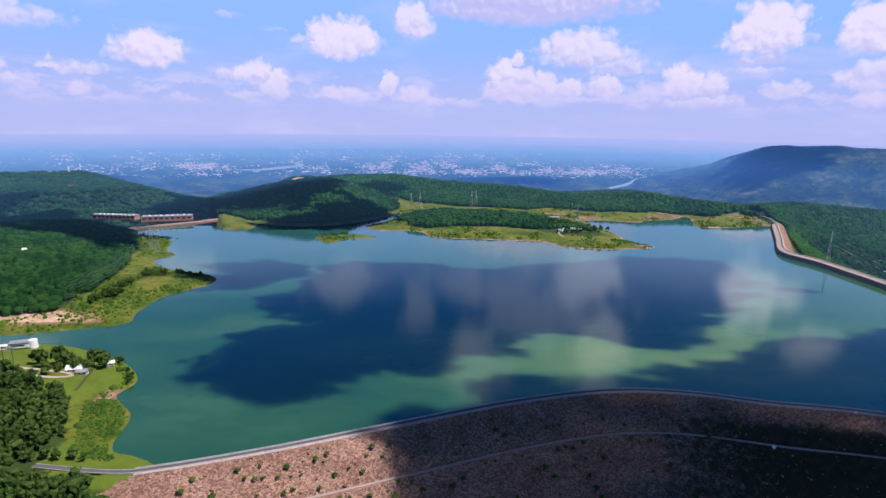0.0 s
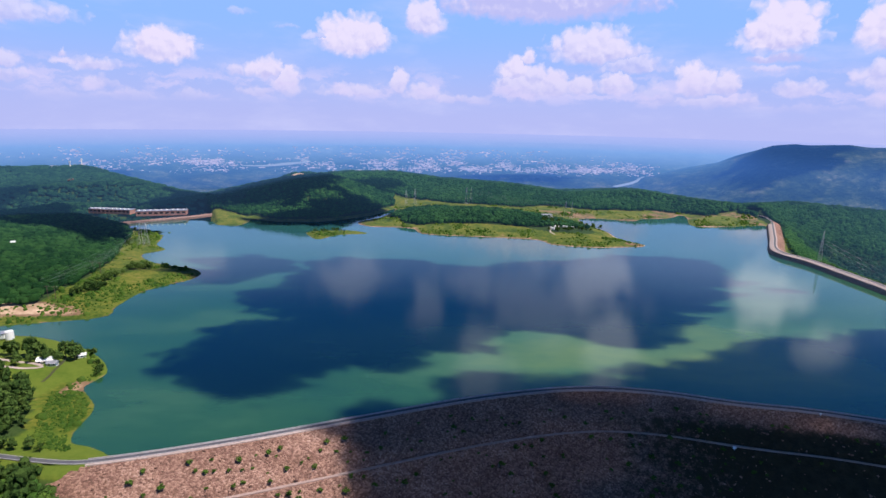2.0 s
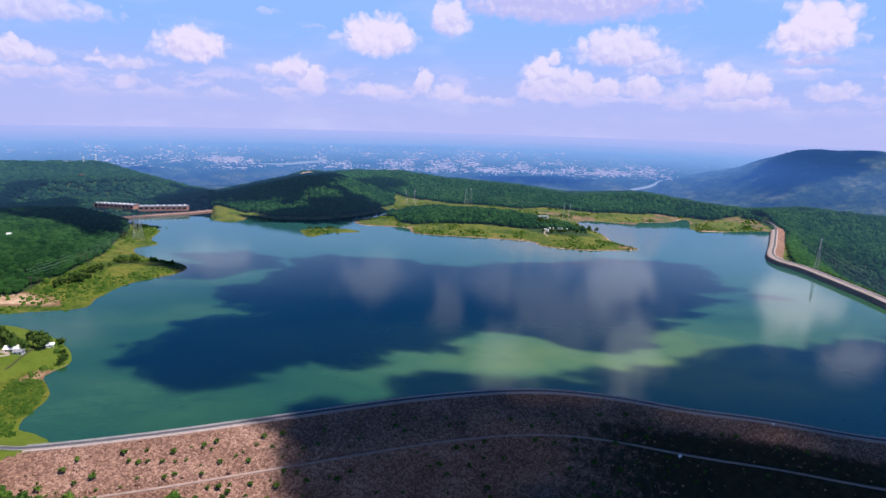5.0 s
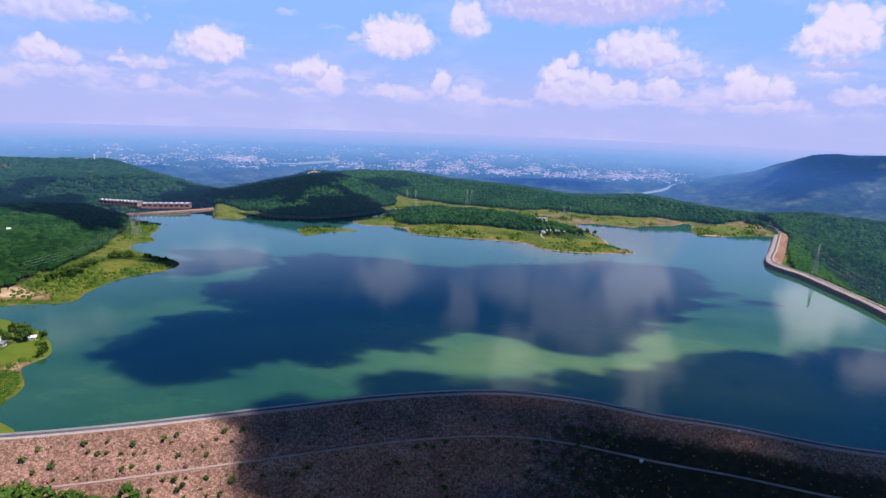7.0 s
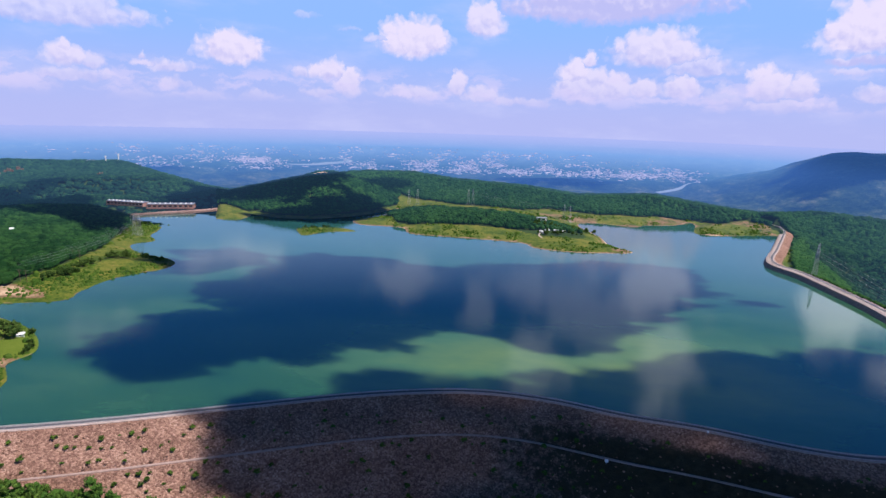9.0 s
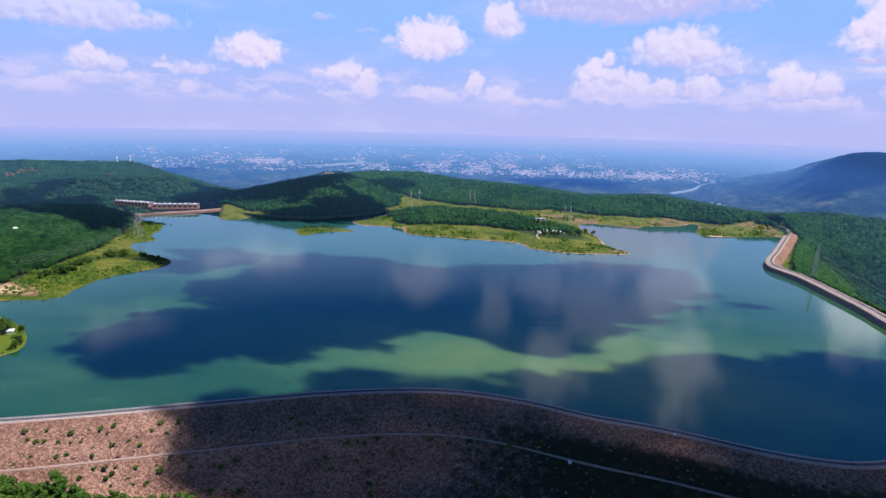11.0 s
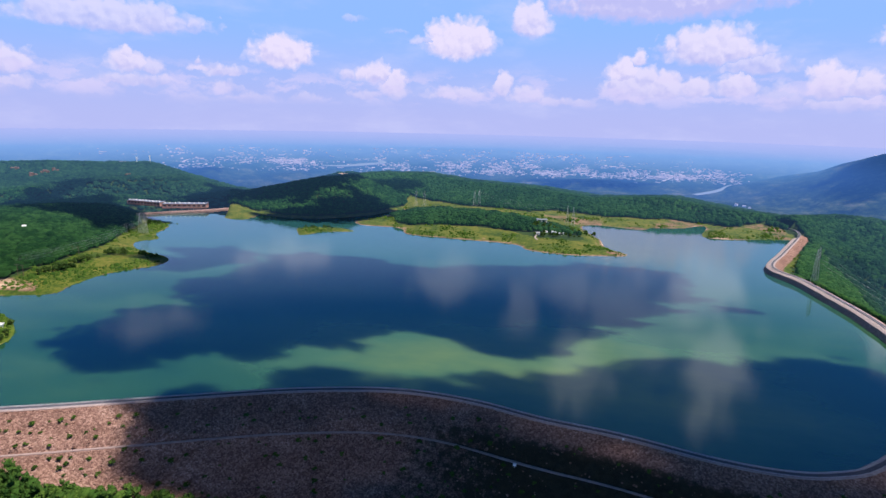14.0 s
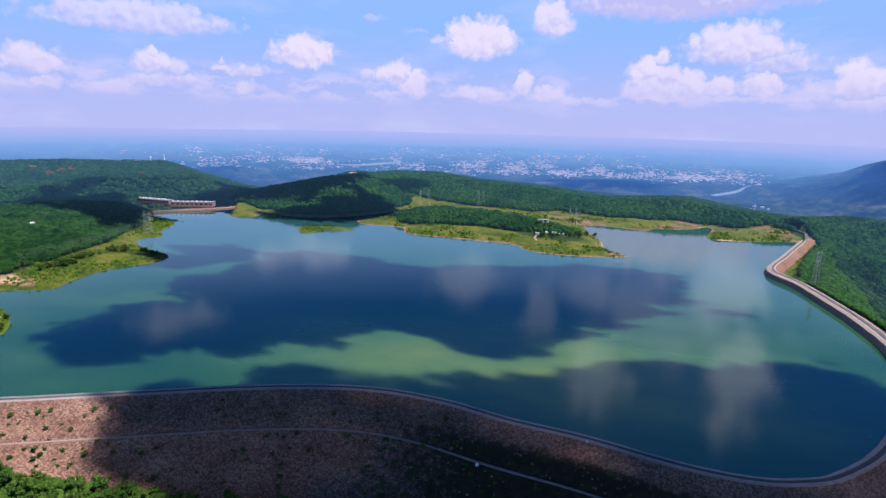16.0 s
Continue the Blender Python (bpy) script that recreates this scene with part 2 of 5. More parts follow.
OUTCROP = plain("weathered sandstone", (0.17, 0.13, 0.135), 0.95, scale=0.15, vary=0.4)
GRAVEL = plain("pale gravel", (0.38, 0.31, 0.275), 0.95, scale=0.5)
DITCH = plain("damp earth", (0.05, 0.055, 0.022), 0.9, scale=0.6)
KERB = plain("concrete kerb", (0.38, 0.36, 0.35), 0.8, scale=1.0)
TRACK = plain("packed gravel track", (0.33, 0.25, 0.215), 0.95, scale=0.25)
# cloud vapour: it thins out towards its ragged edge
CLOUD = plain("cloud vapour", (0.90, 0.90, 0.92), 1.0, scale=0.01, vary=0.04)
n = CLOUD.node_tree
CLOUD_DEPTH = n.nodes.new("ShaderNodeAttribute")
CLOUD_DEPTH.attribute_name = "depth"
CLOUD_EDGE = n.nodes.new("ShaderNodeMapRange")
CLOUD_EDGE.interpolation_type = "SMOOTHSTEP"
CLOUD_EDGE.inputs[1].default_value, CLOUD_EDGE.inputs[2].default_value = 0.0, 0.09
n.links.new(CLOUD_DEPTH.outputs["Fac"], CLOUD_EDGE.inputs[0])
n.links.new(CLOUD_EDGE.outputs[0], next(k for k in n.nodes if k.type == "BSDF_PRINCIPLED").inputs["Alpha"])

# riprap: broken brown and grey rock
# mottled brown rock for the lake face and the causeway
BROWN_ROCK = plain("mottled brown riprap", (0.25, 0.165, 0.14), 0.8, scale=0.5, vary=0.5)
RIPRAP, n = material("riprap rock", 0.92, 0.0, 0.15)
cells = n.add("ShaderNodeTexVoronoi", {"Vector": n.place, "Scale": 1.15}, feature="F1")
tone = n.add("ShaderNodeSeparateColor", {0: cells.outputs["Color"]}).outputs[0]
patch = n.noise(n.place, 0.035, 5.0, 0.6)
f = n.math("ADD", n.math("MULTIPLY", tone, 0.42), n.math("ADD", n.math("MULTIPLY", patch, 0.46), 0.13))
stone_c = n.ramp(f, [(0.25, (0.092, 0.050, 0.038)), (0.5, (0.185, 0.104, 0.076)), (0.70, (0.315, 0.188, 0.138)), (0.92, (0.48, 0.335, 0.26))])
weeds = n.add("ShaderNodeAttribute", attribute_name="weeds").outputs["Fac"]
tuft = n.noise(n.place, 0.22, 5.0, 0.7)
grown = n.span(n.math("ADD", weeds, n.math("MULTIPLY", n.math("SUBTRACT", tuft, 0.5), 1.5)), 0.25, 0.75)
n.put(n.shader, "Base Color", n.mix(grown, stone_c, n.ramp(tuft, [(0.3, (0.022, 0.022, 0.012)), (0.7, (0.060, 0.048, 0.026))])))
bump(n, n.math("ADD", n.math("MULTIPLY", cells.outputs["Distance"], -0.9), n.noise(n.place, 1.3, 5.0)), 0.55, 0.8)

# ground: forest floor, meadow, bare earth by two masks stored on the mesh
GROUND, n = material("ground", 0.95, 0.0, 0.04)
mead = n.add("ShaderNodeAttribute", attribute_name="meadow").outputs["Fac"]
bare = n.add("ShaderNodeAttribute", attribute_name="bare").outputs["Fac"]
lawn = n.add("ShaderNodeAttribute", attribute_name="lawn").outputs["Fac"]
g1 = n.noise(n.place, 0.035, 6.0, 0.65)
g2 = n.noise(n.place, 0.28, 5.0, 0.7)
g3 = n.noise(n.place, 0.11, 5.0, 0.7)
gf = n.math("ADD", n.math("ADD", n.math("MULTIPLY", g1, 0.5), n.math("MULTIPLY", g2, 0.25)), n.math("MULTIPLY", g3, 0.25))
grass = n.ramp(gf, [(0.38, (0.020, 0.050, 0.009)), (0.47, (0.066, 0.100, 0.014)), (0.56, (0.128, 0.136, 0.022)), (0.66, (0.19, 0.138, 0.052))])
floor_c = n.ramp(gf, [(0.35, (0.022, 0.048, 0.014)), (0.65, (0.042, 0.07, 0.02))])
turf = n.ramp(gf, [(0.35, (0.068, 0.115, 0.015)), (0.65, (0.118, 0.155, 0.024))])
earth = n.ramp(gf, [(0.33, (0.10, 0.062, 0.038)), (0.55, (0.21, 0.135, 0.08)), (0.72, (0.46, 0.34, 0.22))])
pale = n.ramp(gf, [(0.36, (0.20, 0.14, 0.07)), (0.5, (0.36, 0.25, 0.16)), (0.64, (0.58, 0.44, 0.31))])
earth = n.mix(n.span(bare, 0.72, 1.0), earth, pale)
c = n.mix(n.span(n.math("ADD", mead, n.math("MULTIPLY", n.math("SUBTRACT", g2, 0.5), 0.5)), 0.35, 0.6), floor_c, grass)
c = n.mix(lawn, c, turf)
c = n.mix(n.span(n.math("ADD", bare, n.math("MULTIPLY", n.math("SUBTRACT", gf, 0.5), 1.6)), 0.42, 0.62), c, earth)
n.put(n.shader, "Base Color", c)
bump(n, gf, 1.2, 0.7)
# blue emission painted on as haze, rising with distance like on the leaves
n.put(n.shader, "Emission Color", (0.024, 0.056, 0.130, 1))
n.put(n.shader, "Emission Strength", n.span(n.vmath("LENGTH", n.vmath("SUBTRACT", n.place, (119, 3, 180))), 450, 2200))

# far country: wooded valley, its distance haze painted on as blue emission
FAR, n = material("far country", 0.95, 0.0, 0.05)
f1 = n.noise(n.place, 0.006, 6.0, 0.65)
f2 = n.noise(n.place, 0.03, 6.0, 0.75)
ff = n.math("ADD", n.math("MULTIPLY", f1, 0.55), n.math("MULTIPLY", f2, 0.45))
land_c = n.ramp(ff, [(0.40, (0.004, 0.012, 0.007)), (0.5, (0.018, 0.036, 0.015)), (0.58, (0.060, 0.078, 0.035)), (0.66, (0.17, 0.16, 0.11))])
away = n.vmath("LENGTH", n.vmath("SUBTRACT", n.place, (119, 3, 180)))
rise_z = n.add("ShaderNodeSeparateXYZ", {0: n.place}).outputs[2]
# the painted haze also blacks out land colour with distance, and thins with height
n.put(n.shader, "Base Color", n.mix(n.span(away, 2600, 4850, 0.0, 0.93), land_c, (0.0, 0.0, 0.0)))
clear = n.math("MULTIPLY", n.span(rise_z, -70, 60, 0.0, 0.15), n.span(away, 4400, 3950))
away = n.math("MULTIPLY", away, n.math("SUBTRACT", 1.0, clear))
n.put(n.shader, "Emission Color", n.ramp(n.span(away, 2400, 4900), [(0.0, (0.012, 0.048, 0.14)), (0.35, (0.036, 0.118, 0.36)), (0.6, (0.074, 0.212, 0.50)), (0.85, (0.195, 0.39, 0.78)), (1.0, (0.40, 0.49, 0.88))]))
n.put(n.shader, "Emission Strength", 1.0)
bump(n, f2, 14.0, 0.8)


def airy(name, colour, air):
    """A far-country surface, with the haze in front of it painted on as glow."""
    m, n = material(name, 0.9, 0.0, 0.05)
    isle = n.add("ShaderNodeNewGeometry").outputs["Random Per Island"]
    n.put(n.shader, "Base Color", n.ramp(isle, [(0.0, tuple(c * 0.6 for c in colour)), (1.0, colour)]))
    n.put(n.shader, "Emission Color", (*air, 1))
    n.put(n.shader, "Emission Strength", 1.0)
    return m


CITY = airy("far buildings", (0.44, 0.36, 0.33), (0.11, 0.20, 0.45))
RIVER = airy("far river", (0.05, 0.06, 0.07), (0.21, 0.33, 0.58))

# water: turbid green body under a gently rippled surface
WATER, n = material("lake water", 0.07, 0.0, 0.5)
n.put(n.shader, "IOR", 1.5)
w1 = n.noise(n.vmath("MULTIPLY", n.place, (0.0042, 0.0085, 1)), 1.0, 5.0, 0.6)
# yellow-green oval: sun between cloud shadows, painted into the murky body colour
lit_murk = n.vmath("LENGTH", n.vmath("MULTIPLY", n.vmath("SUBTRACT", n.place, (205, 412, 0)), (1 / 240, 1 / 115, 0)))
lit_murk = n.math("ADD", n.span(lit_murk, 1.1, 0.25, 0.0, 0.36), w1)
body = n.ramp(lit_murk, [(0.30, (0.010, 0.056, 0.030)), (0.50, (0.018, 0.073, 0.029)), (0.70, (0.044, 0.114, 0.044)), (0.92, (0.100, 0.165, 0.044))])
# bluer towards the far shore: sky reflection put into the body colour
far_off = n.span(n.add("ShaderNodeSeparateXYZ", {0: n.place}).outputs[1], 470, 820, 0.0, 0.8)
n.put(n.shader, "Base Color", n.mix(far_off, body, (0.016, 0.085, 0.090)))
wind = n.span(n.noise(n.vmath("MULTIPLY", n.place, (0.0045, 0.022, 1)), 1.0, 5.0, 0.6), 0.42, 0.66)
n.put(n.shader, "Roughness", n.math("ADD", n.math("MULTIPLY", wind, 0.06), 0.02))
ripple = n.noise(n.vmath("MULTIPLY", n.place, (0.35, 0.5, 1)), 1.0, 3.0)
bump(n, ripple, 0.07, 0.4)


# ---- helpers for building ----


def arrays(name, verts, faces, mat, smooth=False):
    """A mesh object from numpy arrays of vertices and of faces with equal corner counts."""
    me = bpy.data.meshes.new(name)
    verts, faces = np.asarray(verts, np.float32), np.asarray(faces, np.int32)
    me.vertices.add(len(verts))
    me.vertices.foreach_set("co", verts.ravel())
    k = faces.shape[1]
    me.loops.add(faces.size)
    me.loops.foreach_set("vertex_index", faces.ravel())
    me.polygons.add(len(faces))
    me.polygons.foreach_set("loop_start", np.arange(0, faces.size, k, dtype=np.int32))
    me.polygons.foreach_set("use_smooth", np.full(len(faces), smooth))
    me.update(calc_edges=True)
    me.validate()
    me.materials.append(mat)
    return new(name, me)


def part(name, bm, mat, parent=None, label="", smooth=False):
    """Links a bmesh as one mesh object under a thing or a part."""
    me = bpy.data.meshes.new(name)
    bm.normal_update()
    bm.to_mesh(me)
    bm.free()
    me.materials.append(mat)
    if smooth:
        me.polygons.foreach_set("use_smooth", np.full(len(me.polygons), True))
    ob = new(name, me)
    ob.parent = parent
    return tagged(ob, label)


def box(x0, x1, y0, y1, z0, z1, bevel=0.0, bm=None):
    b = bmesh.new() if bm is None else bm
    m = Matrix.Translation(((x0 + x1) / 2, (y0 + y1) / 2, (z0 + z1) / 2)) @ Matrix.Diagonal((x1 - x0, y1 - y0, z1 - z0, 1))
    r = bmesh.ops.create_cube(b, size=1, matrix=m)
    if bevel:
        es = list({e for v in r["verts"] for e in v.link_edges})
        bmesh.ops.bevel(b, geom=es, offset=bevel, segments=1, affect="EDGES")
    return b


def strut(b, p, q, r, sides=4):
    """A bar from p to q in the bmesh b."""
    p, q = Vector(p), Vector(q)
    m = Matrix.Translation((p + q) / 2) @ (q - p).to_track_quat("Z", "Y").to_matrix().to_4x4()
    bmesh.ops.create_cone(b, cap_ends=True, segments=sides, radius1=r, radius2=r, depth=(q - p).length, matrix=m)
    return b


def thing(name, m, label, category, group="", kind=""):
    ob = new(name)
    ob.matrix_basis = m
    return tagged(ob, label, category, group, kind)


def spline(pts, step, closed=False):
    """Catmull-Rom curve through the points, sampled about every step metres."""
    P = np.array(pts, float)
    out, n = [], len(P)
    for i in range(n if closed else n - 1):
        if closed:
            a, b, c, d = P[i - 1], P[i], P[(i + 1) % n], P[(i + 2) % n]
        else:
            a, b, c, d = P[max(i - 1, 0)], P[i], P[i + 1], P[min(i + 2, n - 1)]
        k = max(1, int(np.linalg.norm(c - b) / step))
        t = (np.arange(k) / k)[:, None]
        out.append(0.5 * (2 * b + (c - a) * t + (2 * a - 5 * b + 4 * c - d) * t ** 2 + (3 * b - a - 3 * c + d) * t ** 3))
    if not closed:
        out.append(P[-1:])
    return np.concatenate(out)


def inside(poly, X, Y):
    poly = np.asarray(poly)
    res = np.zeros(X.shape, bool)
    x0, y0 = poly[-1]
    for x1, y1 in poly:
        cross = ((y1 > Y) != (y0 > Y)) & (X < (x0 - x1) * (Y - y1) / (y0 - y1 + 1e-12) + x1)
        res ^= cross
        x0, y0 = x1, y1
    return res


def distance(line, X, Y, closed=False):
    """Distance to a polyline, and the signed side (left is plus) and the run at the nearest place."""
    best = np.full(X.shape, 1e9)
    side = np.zeros(X.shape)
    run = np.zeros(X.shape)
    L = np.asarray(line)
    s = 0.0
    for i in range(len(L) if closed else len(L) - 1):
        a, b = L[i], L[(i + 1) % len(L)]
        d = b - a
        q = d @ d + 1e-12
        t = np.clip(((X - a[0]) * d[0] + (Y - a[1]) * d[1]) / q, 0, 1)
        r = np.hypot(X - a[0] - t * d[0], Y - a[1] - t * d[1])
        m = r < best
        best[m] = r[m]
        side[m] = (d[0] * (Y - a[1]) - d[1] * (X - a[0]))[m]
        run[m] = (s + t * math.sqrt(q))[m]
        s += math.sqrt(q)
    return best, np.sign(side), run


def wave(X, Y, size, seed=0):
    """Smooth value noise on arrays, about -1 to 1."""
    x, y = X / size + seed * 17.3, Y / size - seed * 9.1
    i, j = np.floor(x), np.floor(y)
    u, v = x - i, y - j
    u, v = u * u * (3 - 2 * u), v * v * (3 - 2 * v)

    def h(a, b):
        s = np.sin(a * 127.1 + b * 311.7 + seed * 74.7) * 43758.5453
        return (s - np.floor(s)) * 2 - 1
    return (h(i, j) * (1 - u) + h(i + 1, j) * u) * (1 - v) + (h(i, j + 1) * (1 - u) + h(i + 1, j + 1) * u) * v


def fractal(X, Y, size, seed=0, octaves=4):
    return sum(wave(X, Y, size / 2 ** k, seed + k) / 2 ** k for k in range(octaves))


def smooth(a, b, v):
    t = np.clip((v - a) / (b - a), 0, 1)
    return t * t * (3 - 2 * t)


# ---- the plan: dam crest and shorelines, in metres ----
CREST_Z = 7.5
CREST = spline([(-200.6, 252.6), (-160, 247.5), (-134.7, 251.6), (-81.9, 268.9), (-22, 292.2), (47, 318.6), (94.6, 331.8), (125.1, 336.3), (150.5, 335.8),
                (180.9, 330.8), (218.4, 319.6), (261.1, 311.5), (309.8, 297.3), (343.2, 293.2), (367.6, 297.3), (392, 309.4), (430.5, 347), (483.3, 426.1),
                (513.7, 507.3), (519.8, 568.2), (516.8, 629.1), (511.7, 700.1), (500.5, 760), (546.2, 847.2), (607.1, 958.9), (627.4, 999.4), (638.5, 1041), (629.4, 1072.5)], 6)
_t = np.gradient(CREST, axis=0)
CREST = CREST + np.stack([-_t[:, 1], _t[:, 0]], -1) / np.hypot(_t[:, 0], _t[:, 1])[:, None] * (1.8 - 2.4 * np.clip((CREST[:, 1:] - 520) / 90, 0, 1))
WEST = [(-131, 254), (-158, 270), (-176, 276), (-181, 290), (-185, 313), (-199, 329), (-209, 341), (-204, 358), (-218, 379), (-241, 398),
        (-264, 410), (-312, 425), (-390, 418), (-520, 400), (-540, 432), (-440, 436), (-360, 442), (-312, 456), (-281, 466), (-270, 477),
        (-277, 499), (-276, 545), (-262, 571), (-247, 591), (-246, 615), (-268, 637), (-310, 652), (-343, 676), (-356, 700), (-341, 725),
        (-366, 754), (-377, 790), (-386, 818), (-382, 845), (-414, 862), (-487, 891), (-441, 916), (-406, 926), (-357, 910), (-310, 896)]
NORTH = [(-299, 926), (-304, 962), (-289, 953), (-237, 938), (-180, 948), (-128, 986), (-95, 1027), (-62, 1100), (-67, 1048), (-84, 992),
         (-114, 949), (-90, 912), (-22, 904), (3, 860), (76, 847), (171, 832), (194, 800), (233, 787), (272, 786), (332, 802),
         (308, 844), (302, 905), (282, 985), (290, 1022), (324, 1027), (381, 1008), (406, 1031), (461, 1046), (497, 1080), (502, 1056),
         (476, 978), (501, 963), (579, 973), (606, 968)]
DAM_SIDE = [(551.3, 847.2), (507.6, 760), (520.8, 629.1), (523.9, 568.2), (517.8, 507.3), (485.3, 424.1), (432.5, 347), (392, 311.5), (365.6, 299.3), (343.2, 295.2), (309.8, 299.3),
            (218.4, 321.6), (150.5, 337.9), (94.6, 333.8), (47, 320.6), (-22, 294.2), (-81.9, 270.9)]
LAKE = np.array(list(spline(WEST + NORTH, 6)) + DAM_SIDE)
ISLET = spline([(-153, 806), (-170, 828), (-181, 854), (-164, 868), (-120, 877), (-86, 856), (-112, 846), (-134, 838)], 5, True)
LAWN = [(-430, 425), (-420, 392), (-300, 366), (-296, 352), (-262, 341), (-228, 322), (-203, 280), (-208, 264), (-190, 250), (-196, 236), (-120, 234),
        (-120, 262), (-160, 300), (-190, 430)]
CAPE = [(-560, 432), (-400, 470), (-345, 484), (-342, 560), (-357, 625), (-385, 698), (-417, 785), (-455, 840), (-480, 880), (-380, 900),
        (-200, 640), (-240, 440)]
FLATS = [(-500, 900), (-470, 935), (-414, 962), (-372, 998), (-296, 960), (-276, 892), (-330, 868), (-420, 880)]
POINT_WOOD = spline([(-60, 1010), (-40, 945), (-20, 922), (60, 912), (150, 905), (195, 872), (250, 852), (275, 872), (262, 930), (190, 985), (90, 1020), (0, 1060)], 8, True)
WORKS_YARD = [(-612, 972), (-515, 960), (-415, 935), (-405, 982), (-515, 1006), (-612, 1014)]
POINT = [(-125, 955), (-100, 900), (160, 780), (340, 780), (320, 900), (290, 1010), (200, 1075), (60, 1110), (-20, 1160), (-75, 1190), (-60, 1060)]
BELT = [(270, 1000), (400, 990), (480, 950), (620, 950), (632, 1030), (590, 1060), (540, 1050), (505, 1090), (455, 1092), (400, 1080), (330, 1085), (240, 1110), (190, 1085)]


def terrain(X, Y):
    """Ground height, and how far a place lies from the lake (plus on land)."""
    d_lake, _, _ = distance(LAKE, X, Y, True)
    in_lake = inside(LAKE, X, Y)
    d_isle, _, _ = distance(ISLET, X, Y, True)
    on_isle = inside(ISLET, X, Y)
    shore = np.where(in_lake, -d_lake, d_lake)
    shore = np.where(on_isle, d_isle, np.where(in_lake, np.maximum(shore, -d_isle), shore))
    d_dam, side, run = distance(CREST, X, Y)
    wob = fractal(X, Y, 60, 3, 4)
    s = shore + wob * 3.0 * smooth(2, 30, np.abs(shore) + 6)
    land = np.where(s > 0, 9 * (1 - np.exp(-np.maximum(s, 0) / 45)), s * 0.14)

    def hill(x, y, h, rx, ry, turn=0.0):
        c, q = math.cos(radians(turn)), math.sin(radians(turn))
        u, v = ((X - x) * c + (Y - y) * q) / rx, (-(X - x) * q + (Y - y) * c) / ry
        return h * np.exp(-(u * u + v * v))
    rise = (hill(-600, 640, 20, 170, 200) + hill(-570, 900, 40, 120, 110) + hill(-330, 1190, 56, 200, 130, -20) + hill(-210, 1060, 12, 110, 60)
            + hill(-160, 1560, 66, 360, 190, -15) + hill(250, 1420, 40, 320, 170) + hill(560, 1220, 34, 140, 110)
            + hill(820, 1300, 30, 260, 220) + hill(-1120, 1480, 95, 330, 300) + hill(-360, 300, 16, 120, 120)
            + hill(110, 970, 8, 110, 50) + hill(-700, 1050, 20, 160, 160))
    rise *= smooth(0, 130, s)
    rise += fractal(X, Y, 190, 11, 4) * 5.0 * smooth(20, 160, s)
    land = land + np.where(s > 0, rise, 0)
    # downstream of the dam the ground lies below the fill
    cut = (Y < 1010) & (side < 0) & (d_dam < 420) & (X > -170)
    fall = CREST_Z - 5 - np.maximum(d_dam - 14, 0) / 2.15
    fall = np.maximum(fall, -62 + 6 * wob)
    blend = smooth(-185, -120, X) * (1 - smooth(880, 1010, Y))
    land = np.where(cut | ((X > -170) & (Y < 330) & (s > 0) & (side < 0)), land * (1 - blend) + blend * np.minimum(fall, land), land)
    # the right-hand woods fall away from the dam
    east = (smooth(520, 900, X) * 25 + smooth(632, 745, X + 18 * wob) * 38) * (1 - smooth(930, 1250, Y))
    land = land - east
    R = np.hypot(X - 119, Y - 3)
    A = np.degrees(np.arctan2(X - 119, Y - 3))
    # hilltops as they stand against each other from the crossing's middle
    crest3 = np.interp(A, [-46, -43, -39, -35, -32, -28.4, -26, -21.8, -18.6, -13, -8.4, -3.8, 3.2, 8.8, 15.7, 20.8, 25, 29.3, 34, 45],
                       [-4.0, -4.0, -4.2, -4.3, -5.4, -6.6, -7.1, -6.3, -5.7, -5.2, -5.2, -5.8, -6.2, -6.8, -6.3, -6.9, -7.1, -6.5, -6.4, -6.4])
    crest2 = np.interp(A, [-45, -41, -37.6, -35.9, -34.2, -32, -27], [-7.6, -7.6, -7.85, -8.45, -9.1, -9.8, -9.2])
    crest2b = np.interp(A, [-45, -41, -38.3, -34, -32, -29, -27], [-7.4, -7.3, -7.0, -7.4, -7.6, -7.2, -6.9])
    crest1 = np.interp(A, [-45, -43.7, -41.6, -39, -36.1, -30], [-7.4, -7.6, -8.7, -9.9, -11.4, -12.5])
    k1, k2, k3 = smooth(740, 830, R), smooth(1225, 1265, R), smooth(1320, 1430, R)
    top_el = np.where(A < -27, ((crest1 * (1 - k1) + crest2 * k1) * (1 - k2) + crest2b * k2) * (1 - k3) + crest3 * k3, crest3)
    cap = 183 + R * np.tan(np.radians(top_el)) - 18
    land = np.where((R > 420) & (R < 2400) & ((A < -27) | (R > 950) | (X > 520)), np.minimum(land, cap), land)
    # a bald knob on the hilltop
    land = land + 15 * np.exp(-((X + 390) / 34) ** 2 - ((Y - 1628) / 34) ** 2)
    # the plateau breaks off to the valley
    edge = 1850 + 120 * wave(A, A * 0, 9, 5) - 350 * smooth(14, 30, A)
    land = land * (1 - smooth(edge - 150, edge + 300, R)) + smooth(edge - 150, edge + 500, R) * -260
    far = smooth(2500, 3300, R)
    u = np.clip((R - 3300) / 1550, 0, 1)
    tan_far = 0.027 + 0.092 * (1 - u) ** 1.25
    vale = 180 - R * tan_far + fractal(X, Y, 420, 21, 4) * 9 * (1 - u)
    for ha, hr, wa, wr, hh in ((-31.5, 3560, 2.6, 130, 34), (7.5, 3440, 5.0, 110, 30), (-24, 3500, 2.0, 90, 20), (-10, 4250, 8.0, 60, 12), (12, 4450, 9.0, 60, 12)):
        vale = vale + hh * np.exp(-((A - ha) / wa) ** 2 - ((R - hr) / wr) ** 2)
